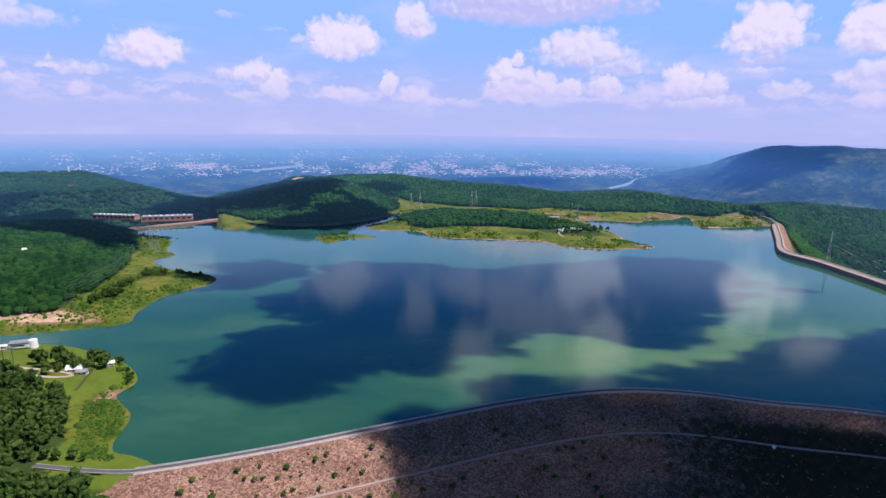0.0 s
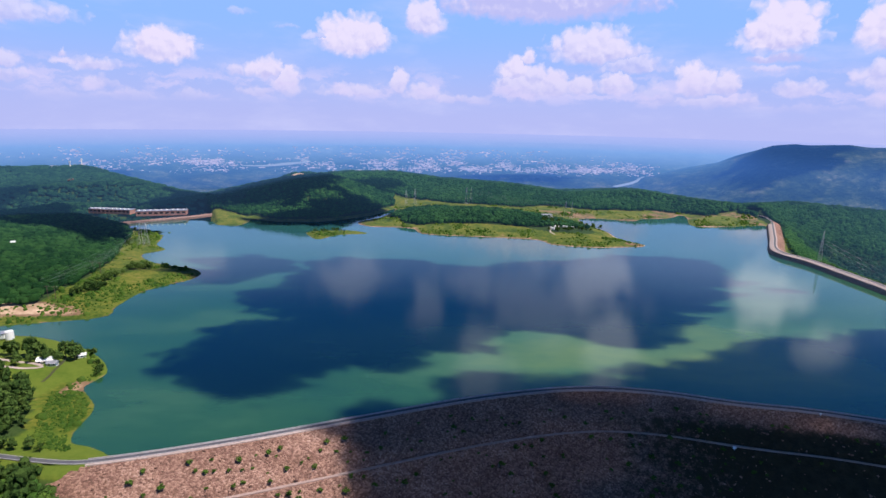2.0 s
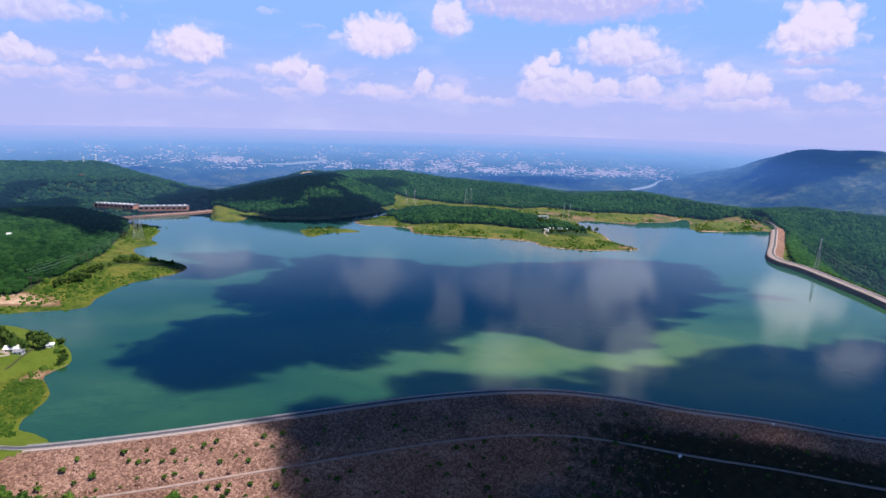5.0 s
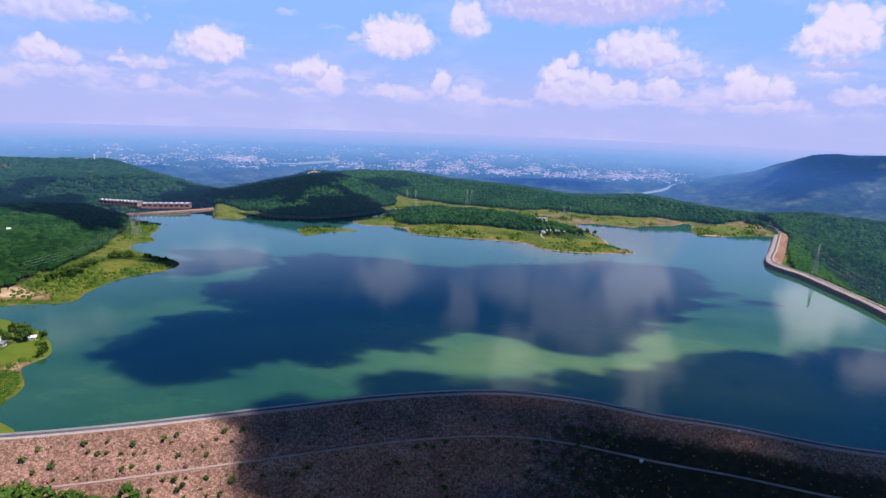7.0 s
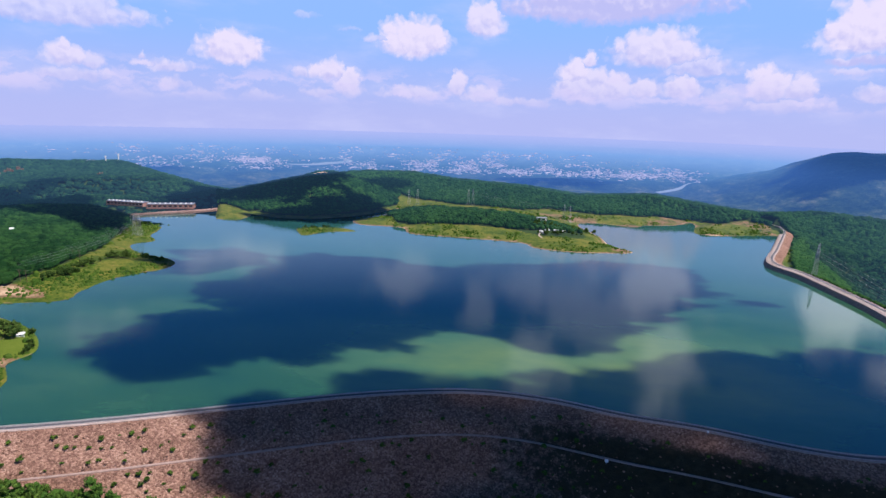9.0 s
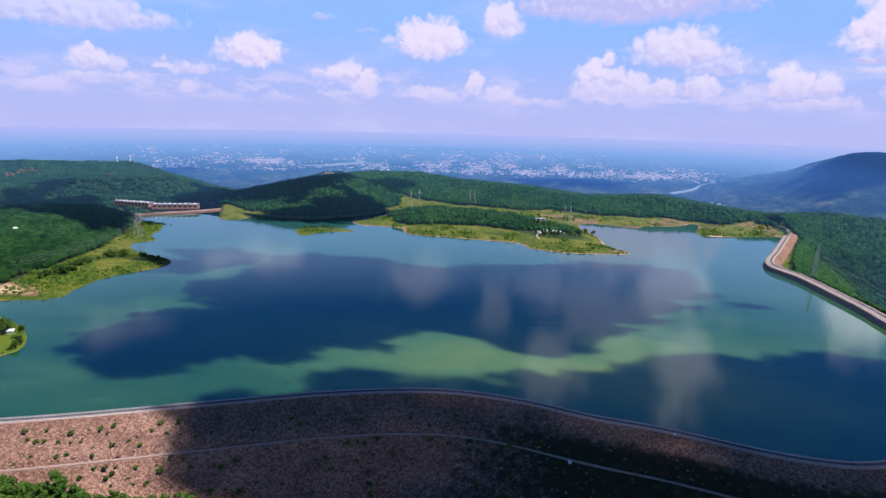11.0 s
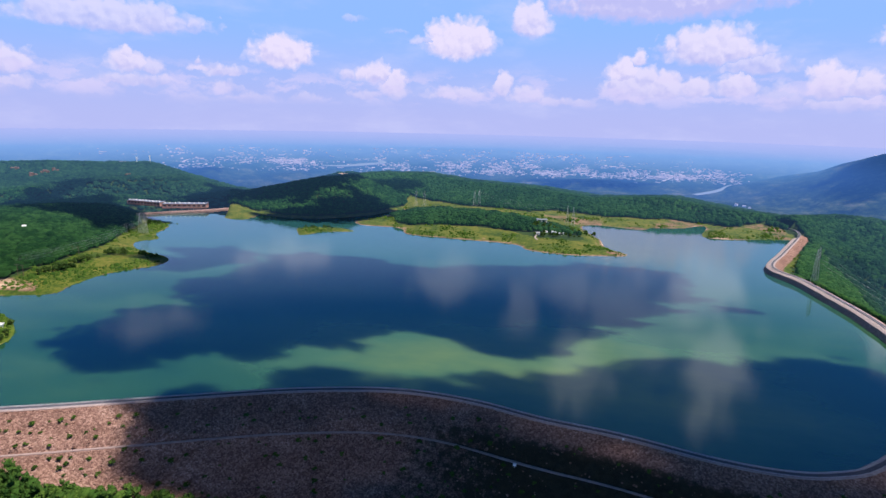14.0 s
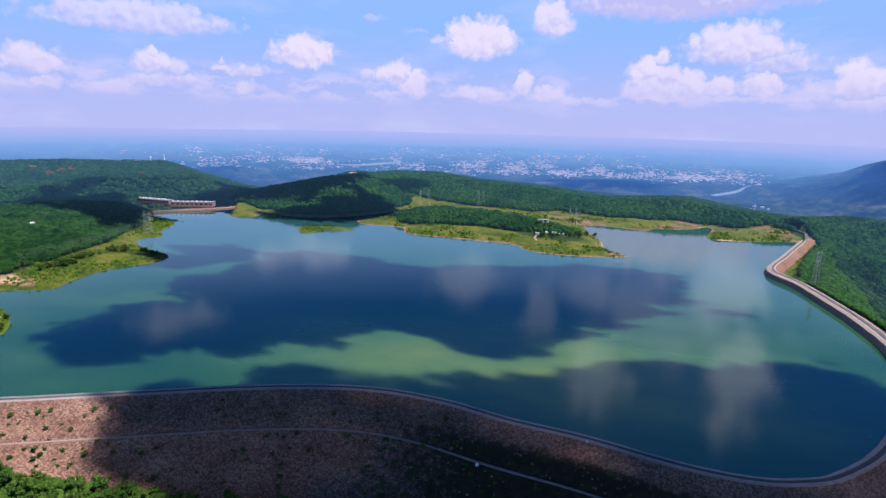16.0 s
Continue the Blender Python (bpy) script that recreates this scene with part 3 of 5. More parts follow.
    top = np.interp(A, [11, 14, 16.8, 18.2, 20.5, 22.7, 24.9, 26.5, 28.1, 29, 31, 33, 60], [-0.137, -0.121, -0.107, -0.096, -0.0835, -0.0725, -0.0645, -0.0508, -0.041, -0.0372, -0.034, -0.033, -0.034])
    ridge = 180 + R * (top + 0.0012 * wave(A, A * 0, 1.3, 8))
    ridge = ridge * 1.0 - 190 * (1 - smooth(2850, 3800, R)) ** 1.3 + fractal(X, Y, 420, 31, 5) * 20 * (1 - smooth(3550, 3850, R))
    vale = np.where(A > 12, np.maximum(vale, np.where(R < 4500, ridge, -400)), vale)
    land = land * (1 - far) + far * np.maximum(vale, -260)
    return land, s, d_dam, side


# ---- ground sheet, from under the camera to the horizon ----


def stations(parts):
    out = []
    for a, b, step in parts:
        out += list(np.arange(a, b, step))
    return np.array(out + [parts[-1][1]])


gx = stations([(-4600, -2000, 60), (-2000, -700, 22), (-700, -520, 9), (-520, 660, 5), (660, 900, 9), (900, 2000, 24), (2000, 4800, 45)])
gy = stations([(-1500, -200, 80), (-200, 220, 14), (220, 1130, 5), (1130, 1800, 14), (1800, 3000, 40), (3000, 4900, 22)])
GX, GY = np.meshgrid(gx, gy)
GZ, SHORE, DDAM, SIDE = terrain(GX, GY)
GZ = np.where((GX > -150) & (SIDE < 0) & (DDAM < 95) & (GY < 1000), np.minimum(GZ, CREST_Z - 7 - np.maximum(DDAM - 14, 0) / 2.15), GZ)
GZ = np.where((DDAM < 15) & (GX > -130), np.minimum(GZ, 2.0), GZ)
rim = 7 + np.maximum(0, -146 - GX) * 0.33
verge = CREST_Z - 0.5 - 0.3 * (np.minimum(DDAM, rim) - 6).clip(0) - 0.95 * np.maximum(DDAM - rim, 0)
GZ = np.where((GX > -205) & (GX < -140) & (SIDE < 0) & (DDAM < 30), np.where(DDAM < rim, verge, np.minimum(GZ, verge)), GZ)
idx = np.arange(GX.size).reshape(GX.shape)
quads = np.stack([idx[:-1, :-1], idx[:-1, 1:], idx[1:, 1:], idx[1:, :-1]], -1).reshape(-1, 4)
keep = np.hypot(GX - 119, GY - 3) < 4860
quads = quads[keep.ravel()[quads].all(1)]
used = np.zeros(GX.size, bool)
used[quads.ravel()] = True
renum = np.cumsum(used) - 1
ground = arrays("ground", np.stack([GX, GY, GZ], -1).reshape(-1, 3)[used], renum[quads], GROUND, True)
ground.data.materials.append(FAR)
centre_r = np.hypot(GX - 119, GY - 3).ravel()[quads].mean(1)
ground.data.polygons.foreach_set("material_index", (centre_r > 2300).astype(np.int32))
tagged(ground, "wooded upland ground with grassy lake shores and far valley", "ground", kind="structure")

in_lawn = inside(LAWN, GX, GY)
in_cape, in_flats = inside(CAPE, GX, GY), inside(FLATS, GX, GY)
in_point, in_belt = inside(POINT, GX, GY) & ~inside(POINT_WOOD, GX, GY), inside(BELT, GX, GY)
meadow = in_lawn | in_cape | in_flats | in_point | in_belt | (SHORE < 14) | inside(ISLET, GX, GY)
bank = np.clip(1 - SHORE / 2.4, 0, 1) * np.where((GY < 420) & (GX < -100), 0.45, 0.7) + 0.56 * inside(BELT, GX, GY) * smooth(-0.3, 0.35, wave(GX, GY, 45, 2)) + 0.38 * in_point * (1 - smooth(8, 24, SHORE))
for bx, by, ra, rb, val in ((-356, 477, 44, 13, 1.3), (-316, 474, 24, 8, 0.9), (-420, 757, 22, 12, 0.7), (508, 962, 24, 8, 1.1), (448, 1060, 22, 9, 0.6), (375, 1014, 26, 8, 0.7),
                            (-388, 1612, 26, 26, 1.3), (-211, 336, 7, 12, 0.9), (318, 806, 16, 8, 0.8), (150, 838, 60, 5, 0.4)):
    bank = np.maximum(bank, val * np.clip(1.6 - np.hypot((GX - bx) / ra, (GY - by) / rb), 0, 1))
lawn_mask = in_lawn & ~((GX > -225) & (GY < 345) & (GY > 283) & (SHORE < 26))
for nm, val in (("meadow", meadow), ("bare", bank), ("lawn", lawn_mask)):
    at = ground.data.attributes.new(nm, "FLOAT", "POINT")
    at.data.foreach_set("value", np.asarray(val, np.float32).ravel()[used])

wx, wy = np.meshgrid(np.arange(-620, 640, 8.0), np.arange(240, 1140, 8.0))
mx, my = (wx + 4), (wy + 4)
wd, wside, _ = distance(CREST, mx, my)
wet = (inside(LAKE, mx, my) | (distance(LAKE, mx, my, True)[0] < 14)) & ~((wside < 0) & (wd < 60) & (mx > -150)) & ~((my < 262) & (mx < -150))
wi = np.arange(wx.size).reshape(wx.shape)
wq = np.stack([wi[:-1, :-1], wi[:-1, 1:], wi[1:, 1:], wi[1:, :-1]], -1)[wet[:-1, :-1]]
wu = np.unique(wq)
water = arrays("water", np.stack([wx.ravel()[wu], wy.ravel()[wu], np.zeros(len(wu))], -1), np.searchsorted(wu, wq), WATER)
tagged(water, "green rippled reservoir water reflecting clouds", "water", kind="structure")


def ground_at(x, y):
    """Height of the ground sheet at a place."""
    i, j = int(np.searchsorted(gx, x)) - 1, int(np.searchsorted(gy, y)) - 1
    u, v = (x - gx[i]) / (gx[i + 1] - gx[i]), (y - gy[j]) / (gy[j + 1] - gy[j])
    return float((GZ[j, i] * (1 - u) + GZ[j, i + 1] * u) * (1 - v) + (GZ[j + 1, i] * (1 - u) + GZ[j + 1, i + 1] * u) * v)

# ---- the dam: rock fill swept along the crest ----


def tangents(line):
    t = np.gradient(line, axis=0)
    return t / np.linalg.norm(t, axis=1)[:, None]


def ribbon(name, line, offsets, mat, parent=None, label="", thick=0.0, smooth_it=False):
    """A strip swept along a line: offsets are (metres to the lake side, height)."""
    t = tangents(line)
    nrm = np.stack([-t[:, 1], t[:, 0]], -1)
    rows = [np.concatenate([line + nrm * o, np.full((len(line), 1), 0.0) + (z if np.isscalar(z) else np.asarray(z)[:, None])], 1) for o, z in offsets]
    if thick:
        rows = rows + [r - (0, 0, thick) for r in rows[::-1]]
    V = np.concatenate(rows)
    k, n_ = len(line), len(rows)
    ii = np.arange(k - 1)
    F = []
    for r in range(n_ if thick else n_ - 1):
        a, b = r * k, ((r + 1) % n_) * k
        F.append(np.stack([a + ii, b + ii, b + ii + 1, a + ii + 1], -1))
    ob = arrays(name, V, np.concatenate(F), mat, smooth_it)
    ob.parent = parent
    return tagged(ob, label)


DAM = CREST[(CREST[:, 0] > -150) & (CREST[:, 1] < 975)]
dam = thing("dam", Matrix(), "long curving rock-fill dam with brown riprap slope", "dam", kind="structure")
far_leg = smooth(480, 560, DAM[:, 1])
t_ = tangents(DAM)
n_lake = np.stack([-t_[:, 1], t_[:, 0]], -1)
k, ii = len(DAM), np.arange(len(DAM) - 1)
shelf, toe_run = 2.4 + 2.0 * far_leg, 4.0 + 2.6 * far_leg


def lake_face(name, rows, mat, label):
    """A strip of the lake side: rows of distance from the crest line and height."""
    V = np.concatenate([np.concatenate([DAM + n_lake * np.broadcast_to(o, (k,))[:, None], np.full((k, 1), z)], 1) for o, z in rows])
    V += np.stack([wave(V[:, 0], V[:, 1], 5, 4), wave(V[:, 0], V[:, 1], 5, 5), wave(V[:, 0], V[:, 1], 3, 6)], -1) * (0.3, 0.3, 0.12)
    F = np.concatenate([np.stack([r * k + ii, r * k + ii + 1, (r + 1) * k + ii + 1, (r + 1) * k + ii], -1) for r in range(len(rows) - 1)])
    ob = arrays(name, V, F, mat)
    ob.parent = dam
    return tagged(ob, label)


lake_face("shoulder", [(0.2, CREST_Z - 0.1), (0.2 + shelf * 0.5, CREST_Z - 0.8), (0.2 + shelf, CREST_Z - 1.9)], GRAVEL, "pale stony shoulder above the lake")
lake_face("upstream_face", [(0.2 + shelf, CREST_Z - 1.9), (shelf * 0.5 + toe_run * 0.5, CREST_Z - 4.6), (toe_run, 0.0), (toe_run + 2.0, -3.0), (toe_run + 4.0, -6.0)], BROWN_ROCK, "mottled brown riprap upstream face")
WIDTH = 4.9                                  # lake edge to the top of the downstream slope
sx, sy = np.meshgrid(np.arange(-180, 700, 2.2), np.arange(130, 1000, 2.2))
near = (sy < 470) | (sx > 480)
dd, sd, rr = distance(CREST, sx, sy)
ok = (sd < 0) & (dd > WIDTH - 2.5) & (dd < np.where(sy < 470, np.interp(sx, [-180, -150, -75, -6, 60, 118, 250, 600], [30, 40, 56, 74, 90, 98, 106, 110]), np.where(sy < 740, 12, 17))) & near
ok &= (sx > -148) | ((dd > 5 + (-148 - sx) * 0.3) & (sx > -178))
slope_z = CREST_Z - 0.25 - np.maximum(dd - WIDTH, 0) / 2.15
slope_z += fractal(sx, sy, 7, 6, 3) * 0.3 * smooth(WIDTH, WIDTH + 6, dd)
bench = 32.5
slope_z = np.where(np.abs(dd - bench) < 3.2, CREST_Z - 0.35 - (bench - WIDTH) / 2.15, slope_z)
si = np.arange(sx.size).reshape(sx.shape)
sq = np.stack([si[:-1, :-1], si[:-1, 1:], si[1:, 1:], si[1:, :-1]], -1).reshape(-1, 4)
sq = sq[ok.ravel()[sq].all(1)]
su = np.unique(sq)
down = arrays("downstream_slope", np.stack([sx, sy, slope_z], -1).reshape(-1, 3)[su], np.searchsorted(su, sq), RIPRAP)
down.parent = dam
tagged(down, "broken brown and grey riprap rock, weedy lower down")
weedy = smooth(60, 260, sx) * smooth(9, 26, dd) * np.where(sy < 470, 1.0, 0.0)
at = down.data.attributes.new("weeds", "FLOAT", "POINT")
at.data.foreach_set("value", weedy.ravel()[su].astype(np.float32))
ribbon("crest_fill", DAM, [(0.2, CREST_Z - 0.12), (-WIDTH - 0.4, CREST_Z - 0.12)], GRAVEL, dam, "pale gravel crest", 1.5)
ROADLINE = CREST
road = ribbon("road", ROADLINE, [(-0.75, CREST_Z + 0.02), (-3.35, CREST_Z + 0.02)], ASPHALT, None, "", 0.35)
tagged(road, "grey asphalt road along the dam crest", "road", kind="structure")
for o in (-0.6, -3.5):
    kb = ribbon("kerb", CREST, [(o + 0.14, CREST_Z + 0.15), (o - 0.14, CREST_Z + 0.15)], KERB, None, "", 0.5)
    tagged(kb, "pale concrete kerb along the crest road", "kerb", kind="structure")
PARA = DAM[(DAM[:, 1] < 760)]
wall = ribbon("parapet", PARA, [(0.1, CREST_Z + 0.6), (-0.25, CREST_Z + 0.6)], KERB, None, "", 0.9)
tagged(wall, "low pale concrete parapet on the lake side", "parapet", kind="structure")
BENCH = CREST[(CREST[:, 0] > -120) & (CREST[:, 1] < 420) & (CREST[:, 0] < 470)]
tb = tangents(BENCH)
BENCH = BENCH - np.stack([-tb[:, 1], tb[:, 0]], -1) * bench
for _ in range(6):
    BENCH[1:-1] = (BENCH[:-2] + BENCH[1:-1] * 2 + BENCH[2:]) / 4
track_z = CREST_Z - 0.35 - (distance(CREST, BENCH[:, 0], BENCH[:, 1])[0] - WIDTH) / 2.15
track = ribbon("service_track", BENCH, [(0.85, track_z + 0.45), (-0.85, track_z + 0.45)], TRACK, None, "", 0.7)
tagged(track, "narrow pale gravel service track across the dam slope", "track", kind="structure")

# ---- clouds that stand over the lake and shade it ----


def cloud(rim, height, seed, cell=5.0, reach=90.0, ragged=0.27, thin=1.0):
    """A flat-based cumulus, given by the rim of the shadow that it casts: it thickens inwards over the reach, and its edge is ragged."""
    L = np.array(rim, float)
    (x0, y0), (x1, y1) = L.min(0) - reach * 0.6, L.max(0) + reach * 0.6
    cx, cy = (x0 + x1) / 2, (y0 + y1) / 2
    X, Y = np.meshgrid(np.arange(x0, x1, cell), np.arange(y0, y1, cell))
    f = np.where(inside(L, X, Y), 1, -1) * distance(L, X, Y, True)[0] / reach
    f = f + sum(wave(X * 0.6, Y * 1.3, reach * 0.9 / 1.8 ** k, seed + k) / 1.22 ** k for k in range(6)) * ragged
    lump = np.abs(fractal(X, Y, reach * 0.7, seed + 9, 3))
    top = np.sqrt(np.clip(f, 0, 1)) * reach * (0.55 + 0.6 * lump)
    bot = -np.sqrt(np.clip(f, 0, 1)) * reach * 0.11 * (1 + lump)
    i_ = np.arange(X.size).reshape(X.shape)
    q_ = np.stack([i_[:-1, :-1], i_[:-1, 1:], i_[1:, 1:], i_[1:, :-1]], -1).reshape(-1, 4)
    q_ = q_[(f.ravel()[q_] > 0).any(1)]
    w_ = np.unique(q_)
    q_ = np.searchsorted(w_, q_)
    V = np.stack([X - cx, Y - cy, top], -1).reshape(-1, 3)[w_]
    B = np.stack([X - cx, Y - cy, bot - 0.5], -1).reshape(-1, 3)[w_]
    ob = arrays("cloud", np.concatenate([V, B]), np.concatenate([q_, q_[:, ::-1] + len(V)]), CLOUD, True)
    at = ob.data.attributes.new("depth", "FLOAT", "POINT")
    at.data.foreach_set("value", np.tile(np.clip(f, 0, thin).ravel()[w_], 2).astype(np.float32))
    off = to_sun * (height / to_sun.z)
    ob.matrix_basis = Matrix.Translation((cx + off.x, cy + off.y, height))
    return tagged(ob, "white flat-based cumulus cloud floating over the lake", "cloud", "clouds over the lake", "structure")


def oval(x, y, a, b, turn=0.0):
    """The rim of an oval shadow."""
    c, q = math.cos(radians(turn)), math.sin(radians(turn))
    return [(x + a * math.cos(k) * c - b * math.sin(k) * q, y + a * math.cos(k) * q + b * math.sin(k) * c) for k in np.arange(0, 6.28, 0.35)]


# the wide cloud over the middle of the lake, and its smaller neighbours
cloud([(-159, 361), (-165, 387), (-157, 417), (-146, 439), (-139, 458), (-114, 481), (-121, 505), (-157, 509), (-175, 525), (-145, 559), (-136, 612), (-120, 673), (-73, 705), (5, 688),
       (67, 683), (149, 681), (224, 719), (336, 731), (385, 708), (389, 658), (405, 622), (412, 592), (356, 574), (317, 550), (266, 480), (232, 451), (192, 431), (166, 436),
       (146, 460), (119, 453), (88, 436), (53, 407), (28, 397), (17, 372), (2, 359), (-29, 359), (-54, 341), (-73, 329), (-81, 313), (-115, 314), (-93, 326), (-132, 345)], 848.0, 41, 3.5, 80.0, 0.22, 0.061)
cloud([(-242, 580), (-207, 556), (-177, 599), (-149, 635), (-144, 689), (-206, 725), (-262, 695), (-261, 648)], 832.0, 60, 3.5, 80.0, 0.24, 0.055)
# the clouds along the dam
cloud([(-50, 303), (-36, 320), (-18, 331), (4, 335), (25, 328), (33, 335), (37, 359), (54, 375), (83, 378), (112, 370), (140, 369), (181, 381), (223, 387), (262, 397), (280, 425),
       (308, 444), (340, 446), (358, 419), (383, 427), (390, 449), (428, 469), (456, 464), (482, 444), (490, 380), (470, 300), (440, 240), (300, 268), (200, 300), (130, 312), (60, 300), (0, 280)],
      1000.0, 43, 4.0, 80.0, 0.19, 0.062)
cloud([(-36, 306), (10, 318), (80, 330), (140, 338), (200, 330), (215, 270), (180, 235), (110, 215), (60, 225), (14, 235), (-16, 262)], 1120.0, 45, 4.0, 80.0, 0.20, 0.068)
cloud([(150, 320), (230, 318), (320, 296), (400, 300), (470, 330), (480, 220), (440, 130), (330, 90), (200, 110), (130, 150), (110, 200), (150, 260)], 1240.0, 55, 5.0, 90.0, 0.20)
# clouds over the west shore and the hills
cloud([(-820, 1000), (-665, 1005), (-600, 1010), (-515, 950), (-410, 805), (-396, 735), (-455, 722), (-540, 738), (-640, 765), (-790, 860)], 1200.0, 47, 5.0, 90.0, 0.18, 0.09)
cloud([(-600, 1100), (-560, 1190), (-545, 1345), (-480, 1460), (-415, 1600), (-250, 1400), (-190, 1140), (-160, 1095), (-250, 1040), (-360, 1025), (-490, 1015)], 1230.0, 48, 5.0, 110.0, 0.22)
cloud([(-320, 945), (-230, 985), (-175, 1040), (-140, 1090), (-88, 1060), (-66, 990), (-100, 945), (-180, 915), (-280, 915)], 1235.0, 56, 5.0, 90.0, 0.22)
cloud(oval(-128, 1258, 62, 66, 20), 1200.0, 49, 5.0, 90.0, 0.25, 0.055)
cloud(oval(-795, 1050, 42, 75, 15), 1180.0, 50, 5.0, 80.0, 0.25, 0.06)
cloud(oval(-262, 622, 48, 22, -20), 1170.0, 62, 4.0, 60.0, 0.2)
cloud(oval(640, 470, 100, 70, 70), 1210.0, 51, 6.0)
# two unseen clouds added to darken the valley ridges, then the mountain's cloud
cloud(oval(-1790, 2960, 230, 150, 30), 3600.0, 53, 26.0, 270.0)
cloud(oval(560, 3400, 300, 130, -8), 3700.0, 54, 26.0, 270.0)
cloud(oval(1850, 2950, 180, 330, -30), 3800.0, 52, 26.0, 270.0)

# ---- trees ----


def crown_mesh(seed, lumps, sub, size=1.0, leaves=60):
    """A leafy crown of many clumps about a unit radius, as vertices and triangles."""
    rnd = random.Random(seed)
    b = bmesh.new()
    for i in range(lumps):
        a, h = rnd.uniform(0, 6.283), rnd.uniform(-0.55, 0.9)
        r = math.sqrt(max(0, 1 - h * h)) * rnd.uniform(0.35, 0.72)
        s = rnd.uniform(0.20, 0.40) * size
        bmesh.ops.create_icosphere(b, subdivisions=sub, radius=s, matrix=Matrix.Translation((math.cos(a) * r, math.sin(a) * r, h * 0.75)))
    for v in b.verts:
        v.co += v.co.normalized() * noise.fractal(v.co * 3.1 + Vector((seed, 0, 0)), 1.0, 2.0, 3) * 0.30
    bmesh.ops.triangulate(b, faces=b.faces)
    shell = [v.co.copy() for v in b.verts]
    for i in range(leaves):
        p = rnd.choice(shell) * rnd.uniform(0.95, 1.16)
        q = Vector((rnd.gauss(0, 1), rnd.gauss(0, 1), rnd.gauss(0, 1))).normalized()
        r_ = q.orthogonal().normalized()
        w = rnd.uniform(0.08, 0.19)
        vs = [b.verts.new(p + q * w), b.verts.new(p - q * w * 0.6 + r_ * w), b.verts.new(p - q * w * 0.6 - r_ * w)]
        b.faces.new(vs)
    b.verts.index_update()
    V = np.array([v.co[:] for v in b.verts], np.float32)
    F = np.array([[v.index for v in f.verts] for f in b.faces], np.int32)
    b.free()
    return V, F


def dome_mesh(seed, sub):
    """One lumpy canopy dome with its skirt open below."""
    b = bmesh.new()
    bmesh.ops.create_icosphere(b, subdivisions=sub, radius=1.0)
    for v in b.verts:
        v.co *= 1 + 0.34 * noise.noise(v.co * 1.9 + Vector((seed * 3.7, 1, 2))) + 0.16 * noise.noise(v.co * 4.3 + Vector((seed, 5, 9)))
    low = [v for v in b.verts if v.co.z < -0.62]
    bmesh.ops.delete(b, geom=low, context="VERTS")
    for v in b.verts:
        v.co.z *= 2.7 if v.co.z < 0 else 1.0
    b.verts.index_update()
    V = np.array([v.co[:] for v in b.verts], np.float32)
    F = np.array([[v.index for v in f.verts] for f in b.faces], np.int32)
    b.free()
    return V, F


def scatter(bases, places, rng):
    """Joins many copies of the base shapes: places are rows of x, y, z, radius, height."""
    VV, FF, count = [], [], 0
    pick = rng.integers(0, len(bases), len(places))
    for i, (V, F) in enumerate(bases):
        P = places[pick == i]
        if not len(P):
            continue
        a = rng.uniform(0, 6.283, len(P))
        c, s = np.cos(a)[:, None], np.sin(a)[:, None]
        x = (V[None, :, 0] * c - V[None, :, 1] * s) * P[:, 3:4] + P[:, 0:1]
        y = (V[None, :, 0] * s + V[None, :, 1] * c) * P[:, 3:4] + P[:, 1:2]
        z = V[None, :, 2] * P[:, 4:5] + P[:, 2:3]
        VV.append(np.stack([x, y, z], -1).reshape(-1, 3))
        FF.append((F[None] + (np.arange(len(P)) * len(V))[:, None, None] + count).reshape(-1, F.shape[1]))
        count += len(P) * len(V)
    return np.concatenate(VV), np.concatenate(FF)


def wooded(X, Y):
    """Where woodland stands."""
    z, s, d, side = terrain(X, Y)
    m = s > 16 + 6 * wave(X, Y, 35, 9)
    m &= ~(inside(LAWN, X, Y) | inside(CAPE, X, Y) | inside(FLATS, X, Y) | inside(BELT, X, Y))
    m &= ~(inside(POINT, X, Y) & ~inside(POINT_WOOD, X, Y))
    toe = np.interp(X, [-200, -185, -165, -150, -120, -75, -40, -6, 30, 60, 118, 250, 400, 600], [5, 9, 16, 25, 35, 45, 53, 61, 68, 75, 83, 91, 96, 96])
    m &= ~((d < np.where(Y < 480, toe, np.where(Y < 740, 11, 17))) & (Y < 1000))
    m &= d > 14
    m &= ~inside(WORKS_YARD, X, Y) & (np.hypot((X + 386) / 24, (Y - 1600) / 48) > 1)
    m &= np.hypot(X - 119, Y - 3) < 2350
    return m, z


rng = np.random.default_rng(7)


def sites(x0, x1, y0, y1, pitch):
    X, Y = np.meshgrid(np.arange(x0, x1, pitch), np.arange(y0, y1, pitch))
    X = X + rng.uniform(-0.65, 0.65, X.shape) * pitch
    Y = Y + rng.uniform(-0.65, 0.65, Y.shape) * pitch
    return X.ravel(), Y.ravel()


